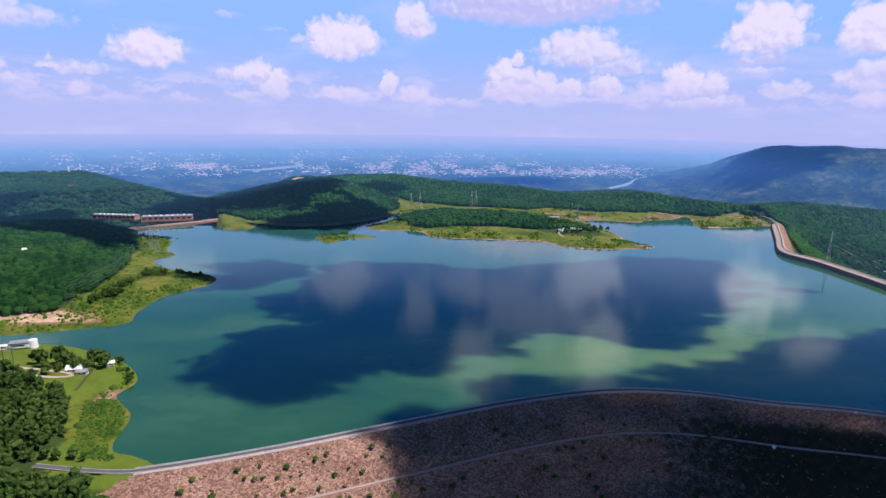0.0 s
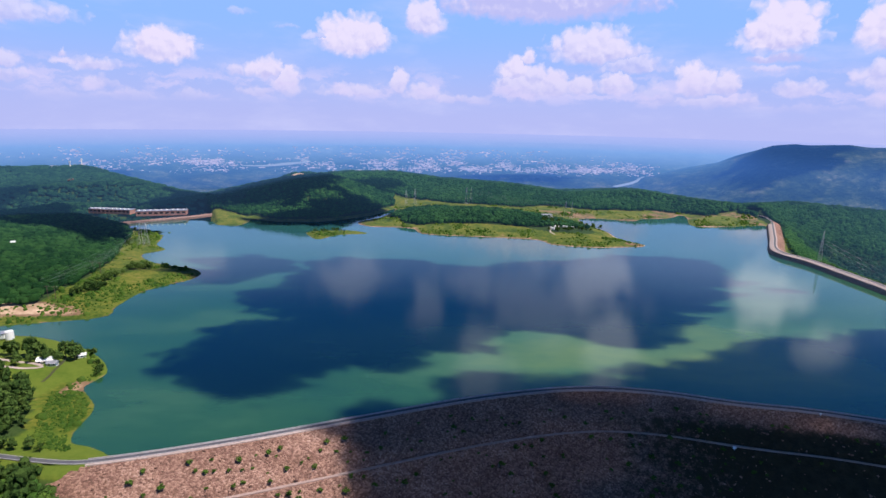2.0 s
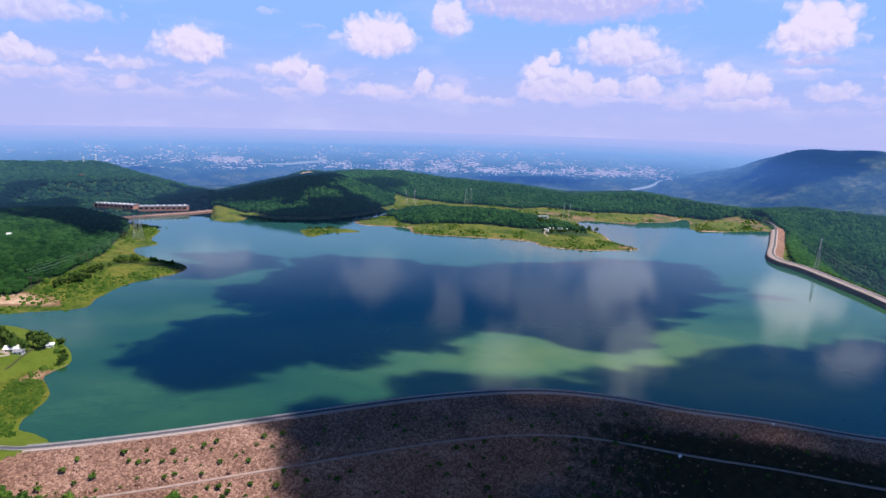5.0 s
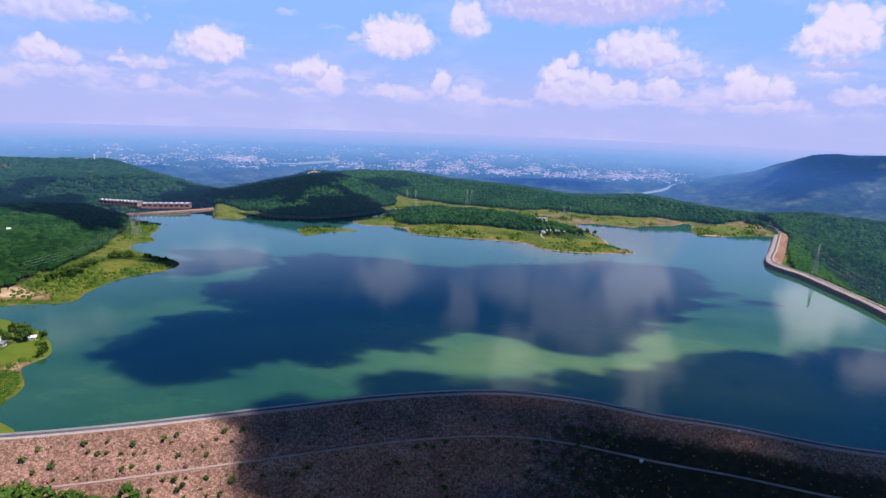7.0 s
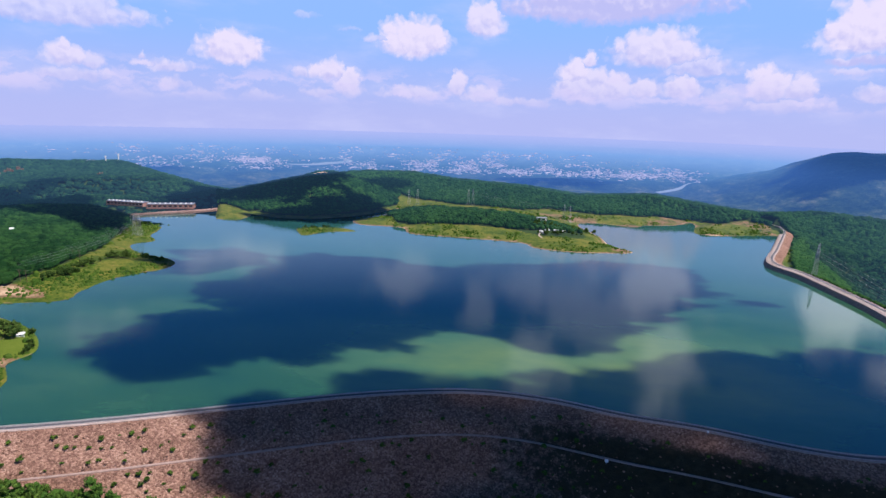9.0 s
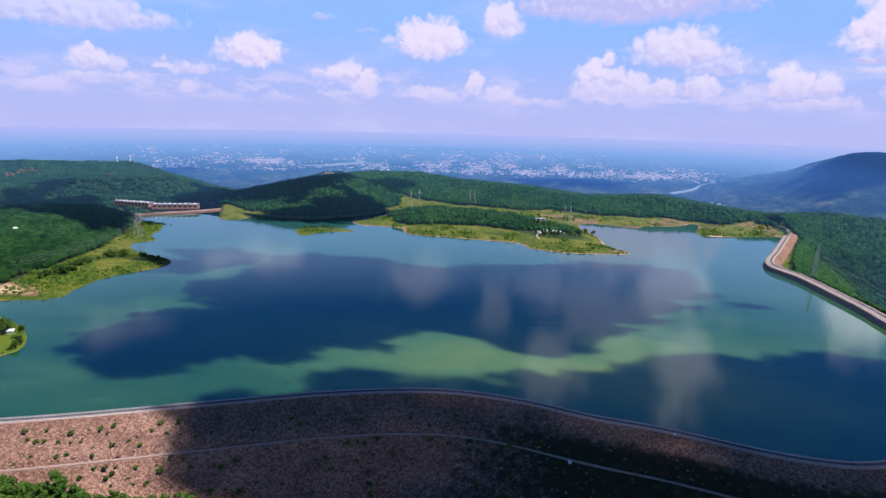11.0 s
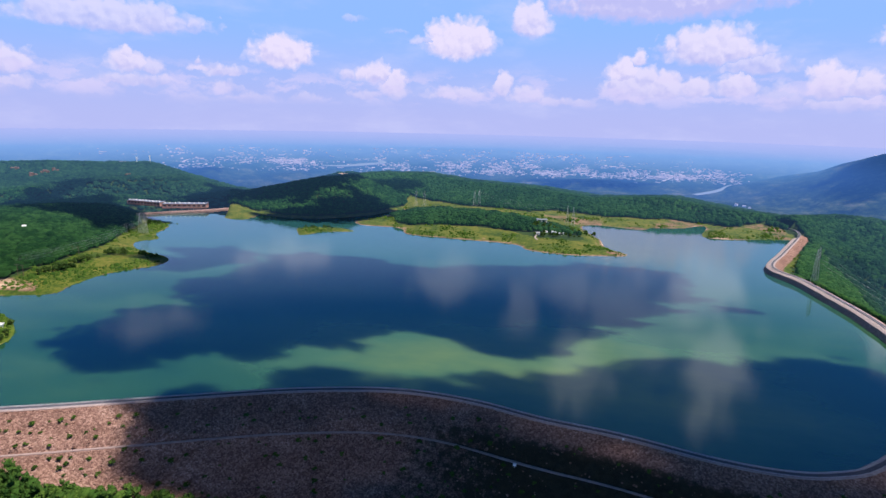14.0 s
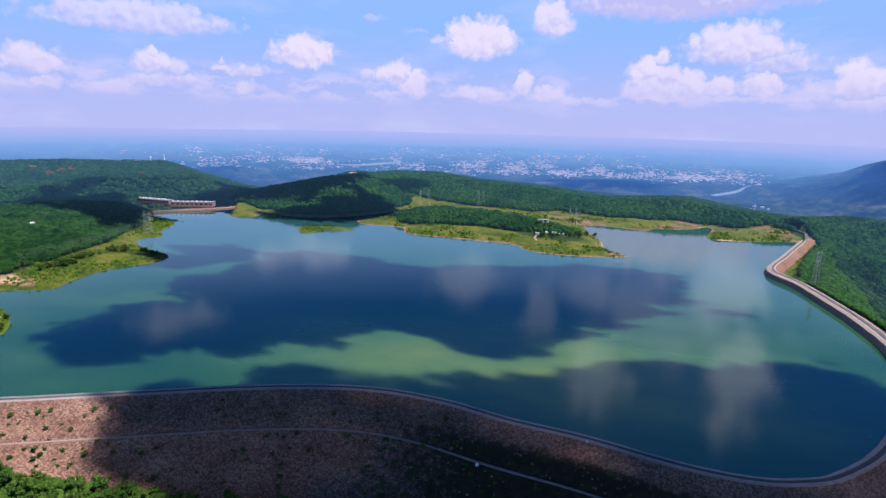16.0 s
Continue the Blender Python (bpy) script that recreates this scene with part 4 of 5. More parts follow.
def woodland(name, label, x0, x1, y0, y1, pitch, r, h, bases, mat, where=None, hidden=False, domed=False):
    X, Y = sites(x0, x1, y0, y1, pitch)
    m, z = wooded(X, Y)
    if where is not None:
        m &= where(X, Y)
    X, Y, z = X[m], Y[m], z[m]
    d_, side_, _ = distance(CREST, X, Y)
    fill = CREST_Z - 0.6 - np.maximum(d_ - WIDTH, 0) / 2.15
    z = np.where((side_ < 0) & (Y < 470) & (d_ < 128) & (X > -178), np.maximum(z, fill), z)
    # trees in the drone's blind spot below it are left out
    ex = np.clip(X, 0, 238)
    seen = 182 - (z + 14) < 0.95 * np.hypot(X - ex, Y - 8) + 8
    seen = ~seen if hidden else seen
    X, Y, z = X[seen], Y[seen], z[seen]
    size = np.clip(rng.gamma(14.0, 0.07, len(X)), 0.55, 1.5)
    if domed:
        P = np.stack([X, Y, z + h * (0.42 + 0.10 * size) + rng.normal(0, 0.35, len(X)), r * size, h * rng.uniform(0.20, 0.28, len(X)) * size], -1)
    else:
        P = np.stack([X, Y, z + h * size * 0.62, r * size, h * size * rng.uniform(0.30, 0.46, len(X))], -1)
    V, F = scatter(bases, P, rng)
    ob = arrays(name, V, F, mat, domed)
    return tagged(ob, label, "woodland", kind="stuff")


def in_cone(X, Y):
    """Ground that the walk looks over."""
    a = np.degrees(np.arctan2(X - 119, Y + 160))
    return (a > -52) & (a < 50)


NEAR_CROWN = [crown_mesh(i, 7, 1, 1.3, 60) for i in range(7)]
LOOSE_CROWN = [crown_mesh(70 + i, 5, 1, 1.6, 45) for i in range(5)]
FINE_CROWN = [crown_mesh(40 + i, 15, 1, 0.85, 150) for i in range(6)]
FINE_DOME = [dome_mesh(90 + i, 2) for i in range(6)]
FAR_DOME = [dome_mesh(20 + i, 1) for i in range(8)]
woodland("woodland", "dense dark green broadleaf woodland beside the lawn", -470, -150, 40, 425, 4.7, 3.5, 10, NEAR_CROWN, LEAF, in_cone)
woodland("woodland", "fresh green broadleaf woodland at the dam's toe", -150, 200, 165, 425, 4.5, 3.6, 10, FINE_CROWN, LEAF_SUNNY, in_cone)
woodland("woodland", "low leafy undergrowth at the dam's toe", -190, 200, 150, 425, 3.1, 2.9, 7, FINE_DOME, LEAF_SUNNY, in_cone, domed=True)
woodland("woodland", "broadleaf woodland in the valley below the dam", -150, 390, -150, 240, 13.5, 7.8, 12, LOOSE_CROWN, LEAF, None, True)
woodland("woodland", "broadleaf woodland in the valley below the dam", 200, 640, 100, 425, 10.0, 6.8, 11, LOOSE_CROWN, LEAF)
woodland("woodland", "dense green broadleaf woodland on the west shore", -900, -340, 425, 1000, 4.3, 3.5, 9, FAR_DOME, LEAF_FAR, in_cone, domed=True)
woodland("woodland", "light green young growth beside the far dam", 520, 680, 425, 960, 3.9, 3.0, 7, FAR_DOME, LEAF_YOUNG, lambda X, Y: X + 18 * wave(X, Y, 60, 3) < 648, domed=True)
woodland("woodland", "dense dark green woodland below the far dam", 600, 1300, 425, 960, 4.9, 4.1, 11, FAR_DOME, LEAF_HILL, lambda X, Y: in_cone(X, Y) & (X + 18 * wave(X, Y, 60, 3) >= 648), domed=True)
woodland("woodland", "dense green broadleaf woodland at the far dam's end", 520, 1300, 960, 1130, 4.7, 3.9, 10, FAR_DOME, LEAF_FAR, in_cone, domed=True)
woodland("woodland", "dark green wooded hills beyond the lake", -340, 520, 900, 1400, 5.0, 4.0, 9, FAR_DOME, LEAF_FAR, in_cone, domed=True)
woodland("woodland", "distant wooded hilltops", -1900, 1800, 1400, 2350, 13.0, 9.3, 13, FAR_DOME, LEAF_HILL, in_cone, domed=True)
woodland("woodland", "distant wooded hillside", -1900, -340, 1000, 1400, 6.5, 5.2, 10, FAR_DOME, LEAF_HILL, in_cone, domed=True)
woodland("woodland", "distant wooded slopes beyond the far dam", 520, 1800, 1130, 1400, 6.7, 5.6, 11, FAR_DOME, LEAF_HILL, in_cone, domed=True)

# ---- far city and river in the valley ----


def far_spot(a, r):
    x, y = 119 + math.sin(radians(a)) * r, 3 + math.cos(radians(a)) * r
    z = float(terrain(np.array([x]), np.array([y]))[0][0])
    return x, y, z


crng = np.random.default_rng(5)
na = 6000
A = np.concatenate([crng.normal(2, 8.5, na - 2150), crng.normal(-24, 3.0, 1000), crng.normal(13, 2.2, 900), crng.normal(-32, 4.0, 250), crng.uniform(-38, 24, 3600)])
E = np.concatenate([crng.normal(4.72, 0.34, na - 2150), crng.normal(4.55, 0.15, 1000), crng.normal(5.05, 0.2, 900), crng.normal(3.5, 0.18, 250), crng.uniform(3.2, 5.5, 3600)])
T = np.tan(np.radians(E))
u = 1 - np.clip((T - 0.027) / 0.092, 0, 1) ** 0.8
R = 3300 + u * 1550
X, Y = 119 + np.sin(np.radians(A)) * R, 3 + np.cos(np.radians(A)) * R
keepc = (fractal(X, Y, 170, 15, 4) > crng.uniform(-0.6, 1.1, len(X))) & ((A < 15) | ((E > 4.0) & (A < 20)))
X, Y, R = X[keepc], Y[keepc], R[keepc]
Z = terrain(X, Y)[0]
cube = np.array([(x, y, z) for z in (-1, 1) for y in (-1, 1) for x in (-1, 1)], np.float32)
cf = np.array([(0, 1, 3, 2), (4, 6, 7, 5), (0, 4, 5, 1), (2, 3, 7, 6), (0, 2, 6, 4), (1, 5, 7, 3)], np.int32)
P = np.stack([X, Y, Z + 1.5, crng.gamma(1.6, 1.3, len(X)) + 1.0, crng.gamma(2.0, 0.6, len(X)) + 1.2], -1)
V, F = scatter([(cube, cf), (cube * np.float32((2.3, 0.8, 0.8)), cf), (cube * np.float32((3.6, 1.1, 0.6)), cf)], P, crng)
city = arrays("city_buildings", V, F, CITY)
tagged(city, "far pale city buildings spread over the hazy valley", "city", kind="stuff")

# ---- single trees and shrubs ----
SHRUB_LEAF = leaf_material("shrub leaves", (0.018, 0.042, 0.008), (0.046, 0.090, 0.015), (0.090, 0.145, 0.025), 2.0, 0.3)


def leafy(name, seed, radius, height, trunk, limbs, lumps, sub, mat, label, group, category="tree"):
    """A tree or shrub at the origin: tapered trunk with limbs, and a crown of many clumps."""
    rnd = random.Random(seed)
    ob = thing(name, Matrix(), label, category, group)
    b = bmesh.new()
    bmesh.ops.create_cone(b, cap_ends=True, segments=7, radius1=trunk, radius2=trunk * 0.4, depth=height * 0.75,
                          matrix=Matrix.Translation((0, 0, height * 0.375 - 0.3)))
    for i in range(limbs):
        a, h = rnd.uniform(0, 6.283), rnd.uniform(0.3, 0.62) * height
        tip = Vector((math.cos(a) * radius * 0.7, math.sin(a) * radius * 0.7, h + height * 0.2))
        strut(b, (0, 0, h), tip, trunk * 0.28, 5)
    part("trunk", b, BARK, ob)
    V, F = crown_mesh(seed, lumps, sub, 1.0, lumps * 9)
    b = bmesh.new()
    vs = [b.verts.new((v[0] * radius, v[1] * radius, v[2] * height * 0.42 + height * 0.6)) for v in V]
    for f in F:
        b.faces.new([vs[i] for i in f])
    part("crown", b, mat, ob)
    return ob


TREES = [leafy("tree", 60 + i, 4.2 + 0.5 * (i % 3), 10 + 1.3 * (i % 4), 0.26, 6, 20, 1, LEAF, "dark green broadleaf tree on the grassy shore", "trees by the lake") for i in range(5)]
SHRUBS = [leafy("shrub", 80 + i, 1.0, 1.5, 0.06, 4, 12, 1, SHRUB_LEAF, "round green shrub growing among the riprap", "shrubs on the dam", "shrub") for i in range(4)]
prnd = random.Random(12)


def plant(pool, count, x, y, size, z=None, tall=1.0):
    """Stands one of the pool at a place: the first ones are moved, later ones copied."""
    m = pose(x, y, ground_at(x, y) if z is None else z, 0, 0, prnd.uniform(0, 360)) @ Matrix.Diagonal((size, size, size * tall, 1))
    if count < len(pool):
        pool[count].matrix_basis = m
        return pool[count]
    src = pool[prnd.randrange(len(pool))]
    made = copy_thing(src, m)
    made.matrix_basis = m
    return made


LONE = [(-252, 372, 1.0), (-259, 368, 1.1), (-266, 374, 1.2), (-243, 376, 1.05), (-238, 381, 1.0), (-236, 375, 0.9), (-272, 366, 1.0), (-280, 372, 1.15),
        (-258, 362, 0.7), (-230, 388, 0.6), (-262, 354, 0.7), (-243, 368, 0.8), (-196, 262, 0.6), (-189, 264, 0.55), (-202, 262, 0.75), (-208, 258, 0.8), (-183, 263, 0.5),
        (-190, 236, 0.75), (-180, 240, 0.6), (-246, 388, 0.9), (-486, 938, 0.7), (-453, 925, 0.6), (-447, 946, 0.75), (-420, 936, 0.5), (-262, 378, 1.0), (-250, 366, 0.8)]
count = 0
for x, y, sz in LONE:
    plant(TREES, count, x, y, sz)
    count += 1
# cape clumps and thickets
for line, n_t, w, sz in (([(-322, 500), (-318, 540), (-322, 580)], 34, 4, 0.55), ([(-318, 604), (-306, 614)], 16, 4, 0.6), ([(-262, 617), (-300, 636)], 10, 4, 0.35),
                         ([(-412, 775), (-404, 830)], 8, 7, 0.5), ([(-240, 397), (-224, 384), (-211, 367), (-205, 352)], 36, 1.8, 0.33), ([(-420, 905), (-380, 918)], 6, 6, 0.5),
                         ([(206, 868), (240, 872), (276, 884)], 26, 4, 0.5), ([(200, 925), (240, 922), (280, 905)], 24, 8, 0.7), ([(-172, 842), (-150, 866), (-120, 866)], 26, 7, 0.3), ([(-480, 905), (-420, 960)], 9, 8, 0.8)):
    L = np.array(line, float)
    for i in range(n_t):
        f = prnd.random() * (len(L) - 1)
        k_ = int(f)
        p = L[k_] + (L[k_ + 1] - L[k_]) * (f - k_)
        x, y = p[0] + prnd.gauss(0, w), p[1] + prnd.gauss(0, w)
        if ground_at(x, y) > 0.3:
            plant(TREES, count, x, y, sz * prnd.uniform(0.7, 1.3))
            count += 1
# the wood's nearest edge, tree by tree
X, Y = sites(-330, -185, 225, 385, 6.5)
m, z = wooded(X, Y)
for x, y in list(zip(X[m], Y[m]))[:130]:
    plant(TREES, count, x, y, prnd.uniform(0.6, 0.95))
    count += 1

# shrubs on the downstream face, thicker on its upper half
spots_s = []
X, Y = np.where(rng.random(9000) < 0.5, rng.uniform(-140, 40, 9000), rng.uniform(40, 400, 9000)), rng.uniform(170, 335, 9000)
d_, s_, _ = distance(CREST, X, Y)
ok = (s_ < 0) & (d_ > 12) & (d_ < np.interp(X, [-140, -60, 60, 300], [34, 56, 86, 92])) & (np.abs(d_ - bench) > 2.6)
ok &= (0.55 + 0.5 * wave(X, Y, 30, 3) + 0.25 * np.exp(-((d_ - 20) / 5) ** 2)) * np.interp(X, [-140, 180, 460], [1, 0.9, 0.35]) > rng.uniform(0, 1.2, len(X))
for x, y, d1 in zip(X[ok], Y[ok], d_[ok]):
    if len(spots_s) < 290 and all((x - a) ** 2 + (y - b) ** 2 > 12 for a, b, _ in spots_s):
        spots_s.append((x, y, d1))
for i, (x, y, d1) in enumerate(spots_s):
    plant(SHRUBS, i, x, y, prnd.choice((0.9, 1.1, 1.3, 1.5, 1.8, 2.1)), CREST_Z - 0.5 - (d1 - WIDTH) / 2.15)
# shrubs below the crest of the far leg
for i in range(9):
    f = i / 8
    x, y = 531 + 52 * f + prnd.gauss(0, 2), 775 + 100 * f + prnd.gauss(0, 3)
    d1 = float(distance(CREST, np.array([x]), np.array([y]))[0][0])
    plant(SHRUBS, 99, x, y, prnd.uniform(1.6, 2.6), CREST_Z - 0.6 - max(d1 - WIDTH, 0) / 2.15)

# brush on the bank below the lawn
BRUSH = [(-221, 328), (-206, 296), (-199, 281), (-186, 266), (-170, 264), (-176, 303), (-196, 322), (-206, 334)]
# bushes and tall weeds over the shores, too many to count
X, Y = sites(-420, 620, 250, 1130, 2.7)
z, s_, dd_, side_ = terrain(X, Y)
ok = (s_ > 2.0) & (inside(CAPE, X, Y) | inside(POINT, X, Y) | inside(BELT, X, Y) | inside(ISLET, X, Y)
                   | (inside(LAWN, X, Y) & (X > -262) & (s_ < 8) & (Y > 318))) & ~inside(POINT_WOOD, X, Y) & (dd_ > 16)
ok &= fractal(X, Y, 34, 44, 3) + 0.9 * inside(LAWN, X, Y) - 0.5 * inside(BELT, X, Y) - 0.3 * inside(POINT, X, Y) > rng.uniform(-0.5, 0.9, len(X))
X, Y, z = X[ok], Y[ok], z[ok]
sz = (rng.gamma(2.2, 0.34, len(X)) + 0.3) * np.where(X > -225, np.where(Y < 400, 0.75, 1.0), 1.0)
V, F = scatter(FAR_DOME, np.stack([X, Y, z + sz * 0.3, sz * 1.2, sz * 0.95], -1), rng)
tagged(arrays("shore_bushes", V, F, LEAF_LIGHT, True), "low green bushes and weeds over the grassy shores", "bushes", kind="stuff")

X, Y = sites(-232, -168, 262, 350, 1.5)
ok = inside(BRUSH, X, Y) & (fractal(X, Y, 12, 47, 3) > -0.75) & (terrain(X, Y)[1] > 1.5)
X, Y = X[ok], Y[ok]
z = np.array([ground_at(x, y) for x, y in zip(X, Y)])
sz = (rng.gamma(3.0, 0.2, len(X)) + 0.35) * np.interp(X + 0.35 * Y, [-112, -92], [0.45, 0.8])
V, F = scatter(FAR_DOME, np.stack([X, Y, z + sz * 0.2, sz * 1.25, sz * 0.8], -1), rng)
tagged(arrays("bank_brush", V, F, LEAF_LIGHT, True), "thick yellow-green brush on the lake bank", "bushes", kind="stuff")

# loose rocks on the dam faces
X, Y = rng.uniform(-145, 500, 26000), rng.uniform(170, 480, 26000)
d_, s_, _ = distance(CREST, X, Y)
ok = (s_ < 0) & (d_ > WIDTH + 0.6) & (d_ < 100) & (np.abs(d_ - bench) > 2.2) & (rng.random(26000) > 0.85 * smooth(60, 260, X) * smooth(9, 26, d_))
X, Y, d_ = X[ok], Y[ok], d_[ok]
sz = rng.gamma(3.0, 0.12, len(X)) + 0.18
rock_shapes = []
for i in range(4):
    b = bmesh.new()
    bmesh.ops.create_icosphere(b, subdivisions=1, radius=1.0)
    for v in b.verts:
        v.co *= 1 + 0.5 * noise.noise(v.co * 1.4 + Vector((i * 7.0, 0, 0)))
    bmesh.ops.delete(b, geom=[v for v in b.verts if v.co.z < -0.5], context="VERTS")
    b.verts.index_update()
    rock_shapes.append((np.array([v.co[:] for v in b.verts], np.float32), np.array([[v.index for v in f.verts] for f in b.faces], np.int32)))
    b.free()
V, F = scatter(rock_shapes, np.stack([X, Y, CREST_Z - 0.25 - (d_ - WIDTH) / 2.15, sz, sz * 0.8], -1), rng)
tagged(arrays("riprap_stones", V, F, RIPRAP), "loose brown and grey riprap stones on the dam", "stones", kind="stuff")

for i, (x, y, r) in enumerate(((516, 716, 1.4), (519, 711, 1.1), (521, 713, 1.7), (517, 722, 1.0), (524, 706, 1.2))):
    b = bmesh.new()
    bmesh.ops.create_icosphere(b, subdivisions=2, radius=r)
    for v in b.verts:
        v.co *= 1 + 0.4 * noise.noise(v.co * 0.9 + Vector((i * 5.0, 2, 0)))
        v.co.z *= 0.7
    ob = part("boulder", b, KERB)
    ob.location = (x, y, ground_at(x, y) + r * 0.3)
    tagged(ob, "pale grey boulder on the grass below the dam crest", "boulder", "boulders by the dam")

# ---- pylons and their wires ----


def pylon(name, h, w, arms, label):
    ob = thing(name, Matrix(), label, "pylon", "power line pylons")
    top = 0.16
    for sx_, sy_ in ((1, 1), (1, -1), (-1, 1), (-1, -1)):
        part("leg", strut(bmesh.new(), (sx_ * w * 1.08, sy_ * w * 1.08, -4.0), (sx_ * w * top, sy_ * w * top, h * 0.94), 0.11), STEEL, ob)
    for i in range(8):
        z0, z1 = h * 0.94 * i / 8, h * 0.94 * (i + 1) / 8
        w0, w1 = w * (1 - (1 - top) * i / 8), w * (1 - (1 - top) * (i + 1) / 8)
        b = bmesh.new()
        for q in range(4):
            c0, c1 = [(1, 1), (-1, 1), (-1, -1), (1, -1)][q], [(-1, 1), (-1, -1), (1, -1), (1, 1)][q]
            strut(b, (c0[0] * w0, c0[1] * w0, z0), (c1[0] * w1, c1[1] * w1, z1), 0.04)
            strut(b, (c1[0] * w0, c1[1] * w0, z0), (c0[0] * w1, c0[1] * w1, z1), 0.04)
            strut(b, (c0[0] * w1, c0[1] * w1, z1), (c1[0] * w1, c1[1] * w1, z1), 0.05)
        part("bracing", b, STEEL, ob)
    for k_ in range(arms):
        z = h * (0.70 + 0.12 * k_)
        a = 5.4 - 0.8 * k_
        b = bmesh.new()
        strut(b, (-a, 0, z), (a, 0, z), 0.11)
        strut(b, (-a, 0, z), (0, 0, z + 1.8), 0.08)
        strut(b, (a, 0, z), (0, 0, z + 1.8), 0.08)
        arm = part("cross_arm", b, STEEL, ob)
        for e in (-1, 1):
            part("insulator", strut(bmesh.new(), (e * a * 0.95, 0, z), (e * a * 0.95, 0, z - 1.8), 0.14, 6), CONCRETE, arm, "grey insulator string")
    part("peak", strut(bmesh.new(), (0, 0, h * 0.93), (0, 0, h), 0.15), STEEL, ob)
    return ob


tall = pylon("pylon", 41.0, 2.4, 3, "tall grey steel lattice pylon behind the dam")
low = pylon("pylon", 33.0, 3.0, 3, "grey steel lattice pylon above the lake shore")
spots = []
for src, x, y, turn in ((tall, 532, 715, 55), (tall, 538, 723, 55), (low, 266, 1000, 80), (low, 256, 1004, 80), (low, -24, 1110, 70), (low, -42, 1114, 70), (low, 79, 1104, 75), (low, 88, 1106, 75),
                        (low, -377, 736, 10), (low, -370, 737, 10)):
    m = pose(x, y, max(ground_at(x, y), 2.0), 0, 0, turn)
    first = src not in [o for o, *_ in spots]
    ob = src if first else copy_thing(src, m)
    ob.matrix_basis = m
    spots.append((src, x, y, turn, m.translation.z))


def wire(p, q, sag):
    """A hanging conductor between two points."""
    cu = bpy.data.curves.new("cable", "CURVE")
    cu.dimensions, cu.bevel_depth, cu.bevel_resolution = "3D", 0.032, 0
    sp = cu.splines.new("POLY")
    sp.points.add(14)
    for i in range(15):
        t = i / 14
        v = Vector(p).lerp(Vector(q), t)
        sp.points[i].co = (v.x, v.y, v.z - sag * 4 * t * (1 - t), 1)
    cu.materials.append(STEEL)
    return tagged(new("cable", cu), "thin grey conductor strung between pylons", "cable", "power line cables")


def span(a, b_, h, sag):
    for k_ in range(3):
        for e in (-5.0, 5.0):
            za, zb = ground_at(*a) + h * (0.66 + 0.12 * k_), ground_at(*b_) + h * (0.66 + 0.12 * k_)
            wire((a[0] + e, a[1], za), (b_[0] + e, b_[1], zb), sag)


span((-377, 736), (-340, 499), 24, 5)
span((-370, 737), (-333, 499), 24, 5)
span((532, 715), (760, 520), 44, 9)
span((266, 1000), (88, 1106), 33, 6)



def wood_pole(m, h):
    ob = thing("utility_pole", m, "dark weathered wooden utility pole on the grassy cape", "pole", "wooden poles")
    part("shaft", strut(bmesh.new(), (0, 0, -1.0), (0, 0, h), 0.28, 8), BARK, ob)
    arm = part("cross_arm", box(-2.2, 2.2, -0.12, 0.12, h - 1.4, h - 1.1), BARK, ob)
    for x in (-2.0, 0.0, 2.0):
        part("insulator", strut(bmesh.new(), (x, 0, h - 1.1), (x, 0, h - 0.6), 0.12, 6), CONCRETE, arm, "grey insulator")
    return ob


for x, y in ((-340, 499), (-333, 499), (-345, 578), (-338, 579), (-299, 366), (-294, 368)):
    wood_pole(pose(x, y, ground_at(x, y), 0, 0, 12), 13.0)

# ---- houses and works round the lake ----


def gable_house(name, m, lx, ly, h, roof_h, wall_m, roof_m, label, windows=3, category="house", group=""):
    ob = thing(name, m, label, category, group)
    wall = part("wall", box(-lx / 2, lx / 2, -ly / 2, ly / 2, -1.0, h), wall_m, ob)
    b = bmesh.new()
    o = 0.6
    p = [(-lx / 2 - o, -ly / 2 - o, h - 0.15), (lx / 2 + o, -ly / 2 - o, h - 0.15), (lx / 2 + o, ly / 2 + o, h - 0.15), (-lx / 2 - o, ly / 2 + o, h - 0.15), (-lx / 2 - o, 0, h + roof_h), (lx / 2 + o, 0, h + roof_h)]
    vs = [b.verts.new(v) for v in p]
    for f in ((0, 1, 5, 4), (2, 3, 4, 5), (0, 4, 3), (1, 2, 5), (3, 2, 1, 0)):
        b.faces.new([vs[i] for i in f])
    part("roof", b, roof_m, ob)
    for i in range(windows):
        x = -lx / 2 + lx * (i + 0.5) / windows
        w = part("window", box(x - 0.6, x + 0.6, -ly / 2 - 0.06, -ly / 2 + 0.02, h * 0.35, h * 0.78), GLASS, ob)
        part("window_frame", box(x - 0.72, x + 0.72, -ly / 2 - 0.1, -ly / 2 - 0.02, h * 0.30, h * 0.35), WHITE, w)
    part("door", box(lx / 2 - 0.02, lx / 2 + 0.06, -0.5, 0.5, -0.1, 2.05), GREY, ob)
    return ob


gable_house("house", pose(-250, 366, ground_at(-250, 366), 0, 0, 12), 10, 6.5, 2.8, 1.8, WHITE, WHITE, "low white house with a pale roof among lawn trees")
gable_house("house", pose(-243, 362, ground_at(-243, 362), 0, 0, 12), 6, 4, 2.4, 1.4, WHITE, GREY, "small white annex with a grey roof on the lawn", 2)
gable_house("shed", pose(-236, 383, ground_at(-236, 383), 0, 0, 30), 5, 4, 2.4, 1.2, WHITE, WHITE, "small white shed at the lawn's edge", 1, "shed")
gable_house("house", pose(-473, 637, ground_at(-473, 637), 0, 0, 20), 3.6, 3.2, 8, 1.4, WHITE, WHITE, "white house rising among the woodland", 2)

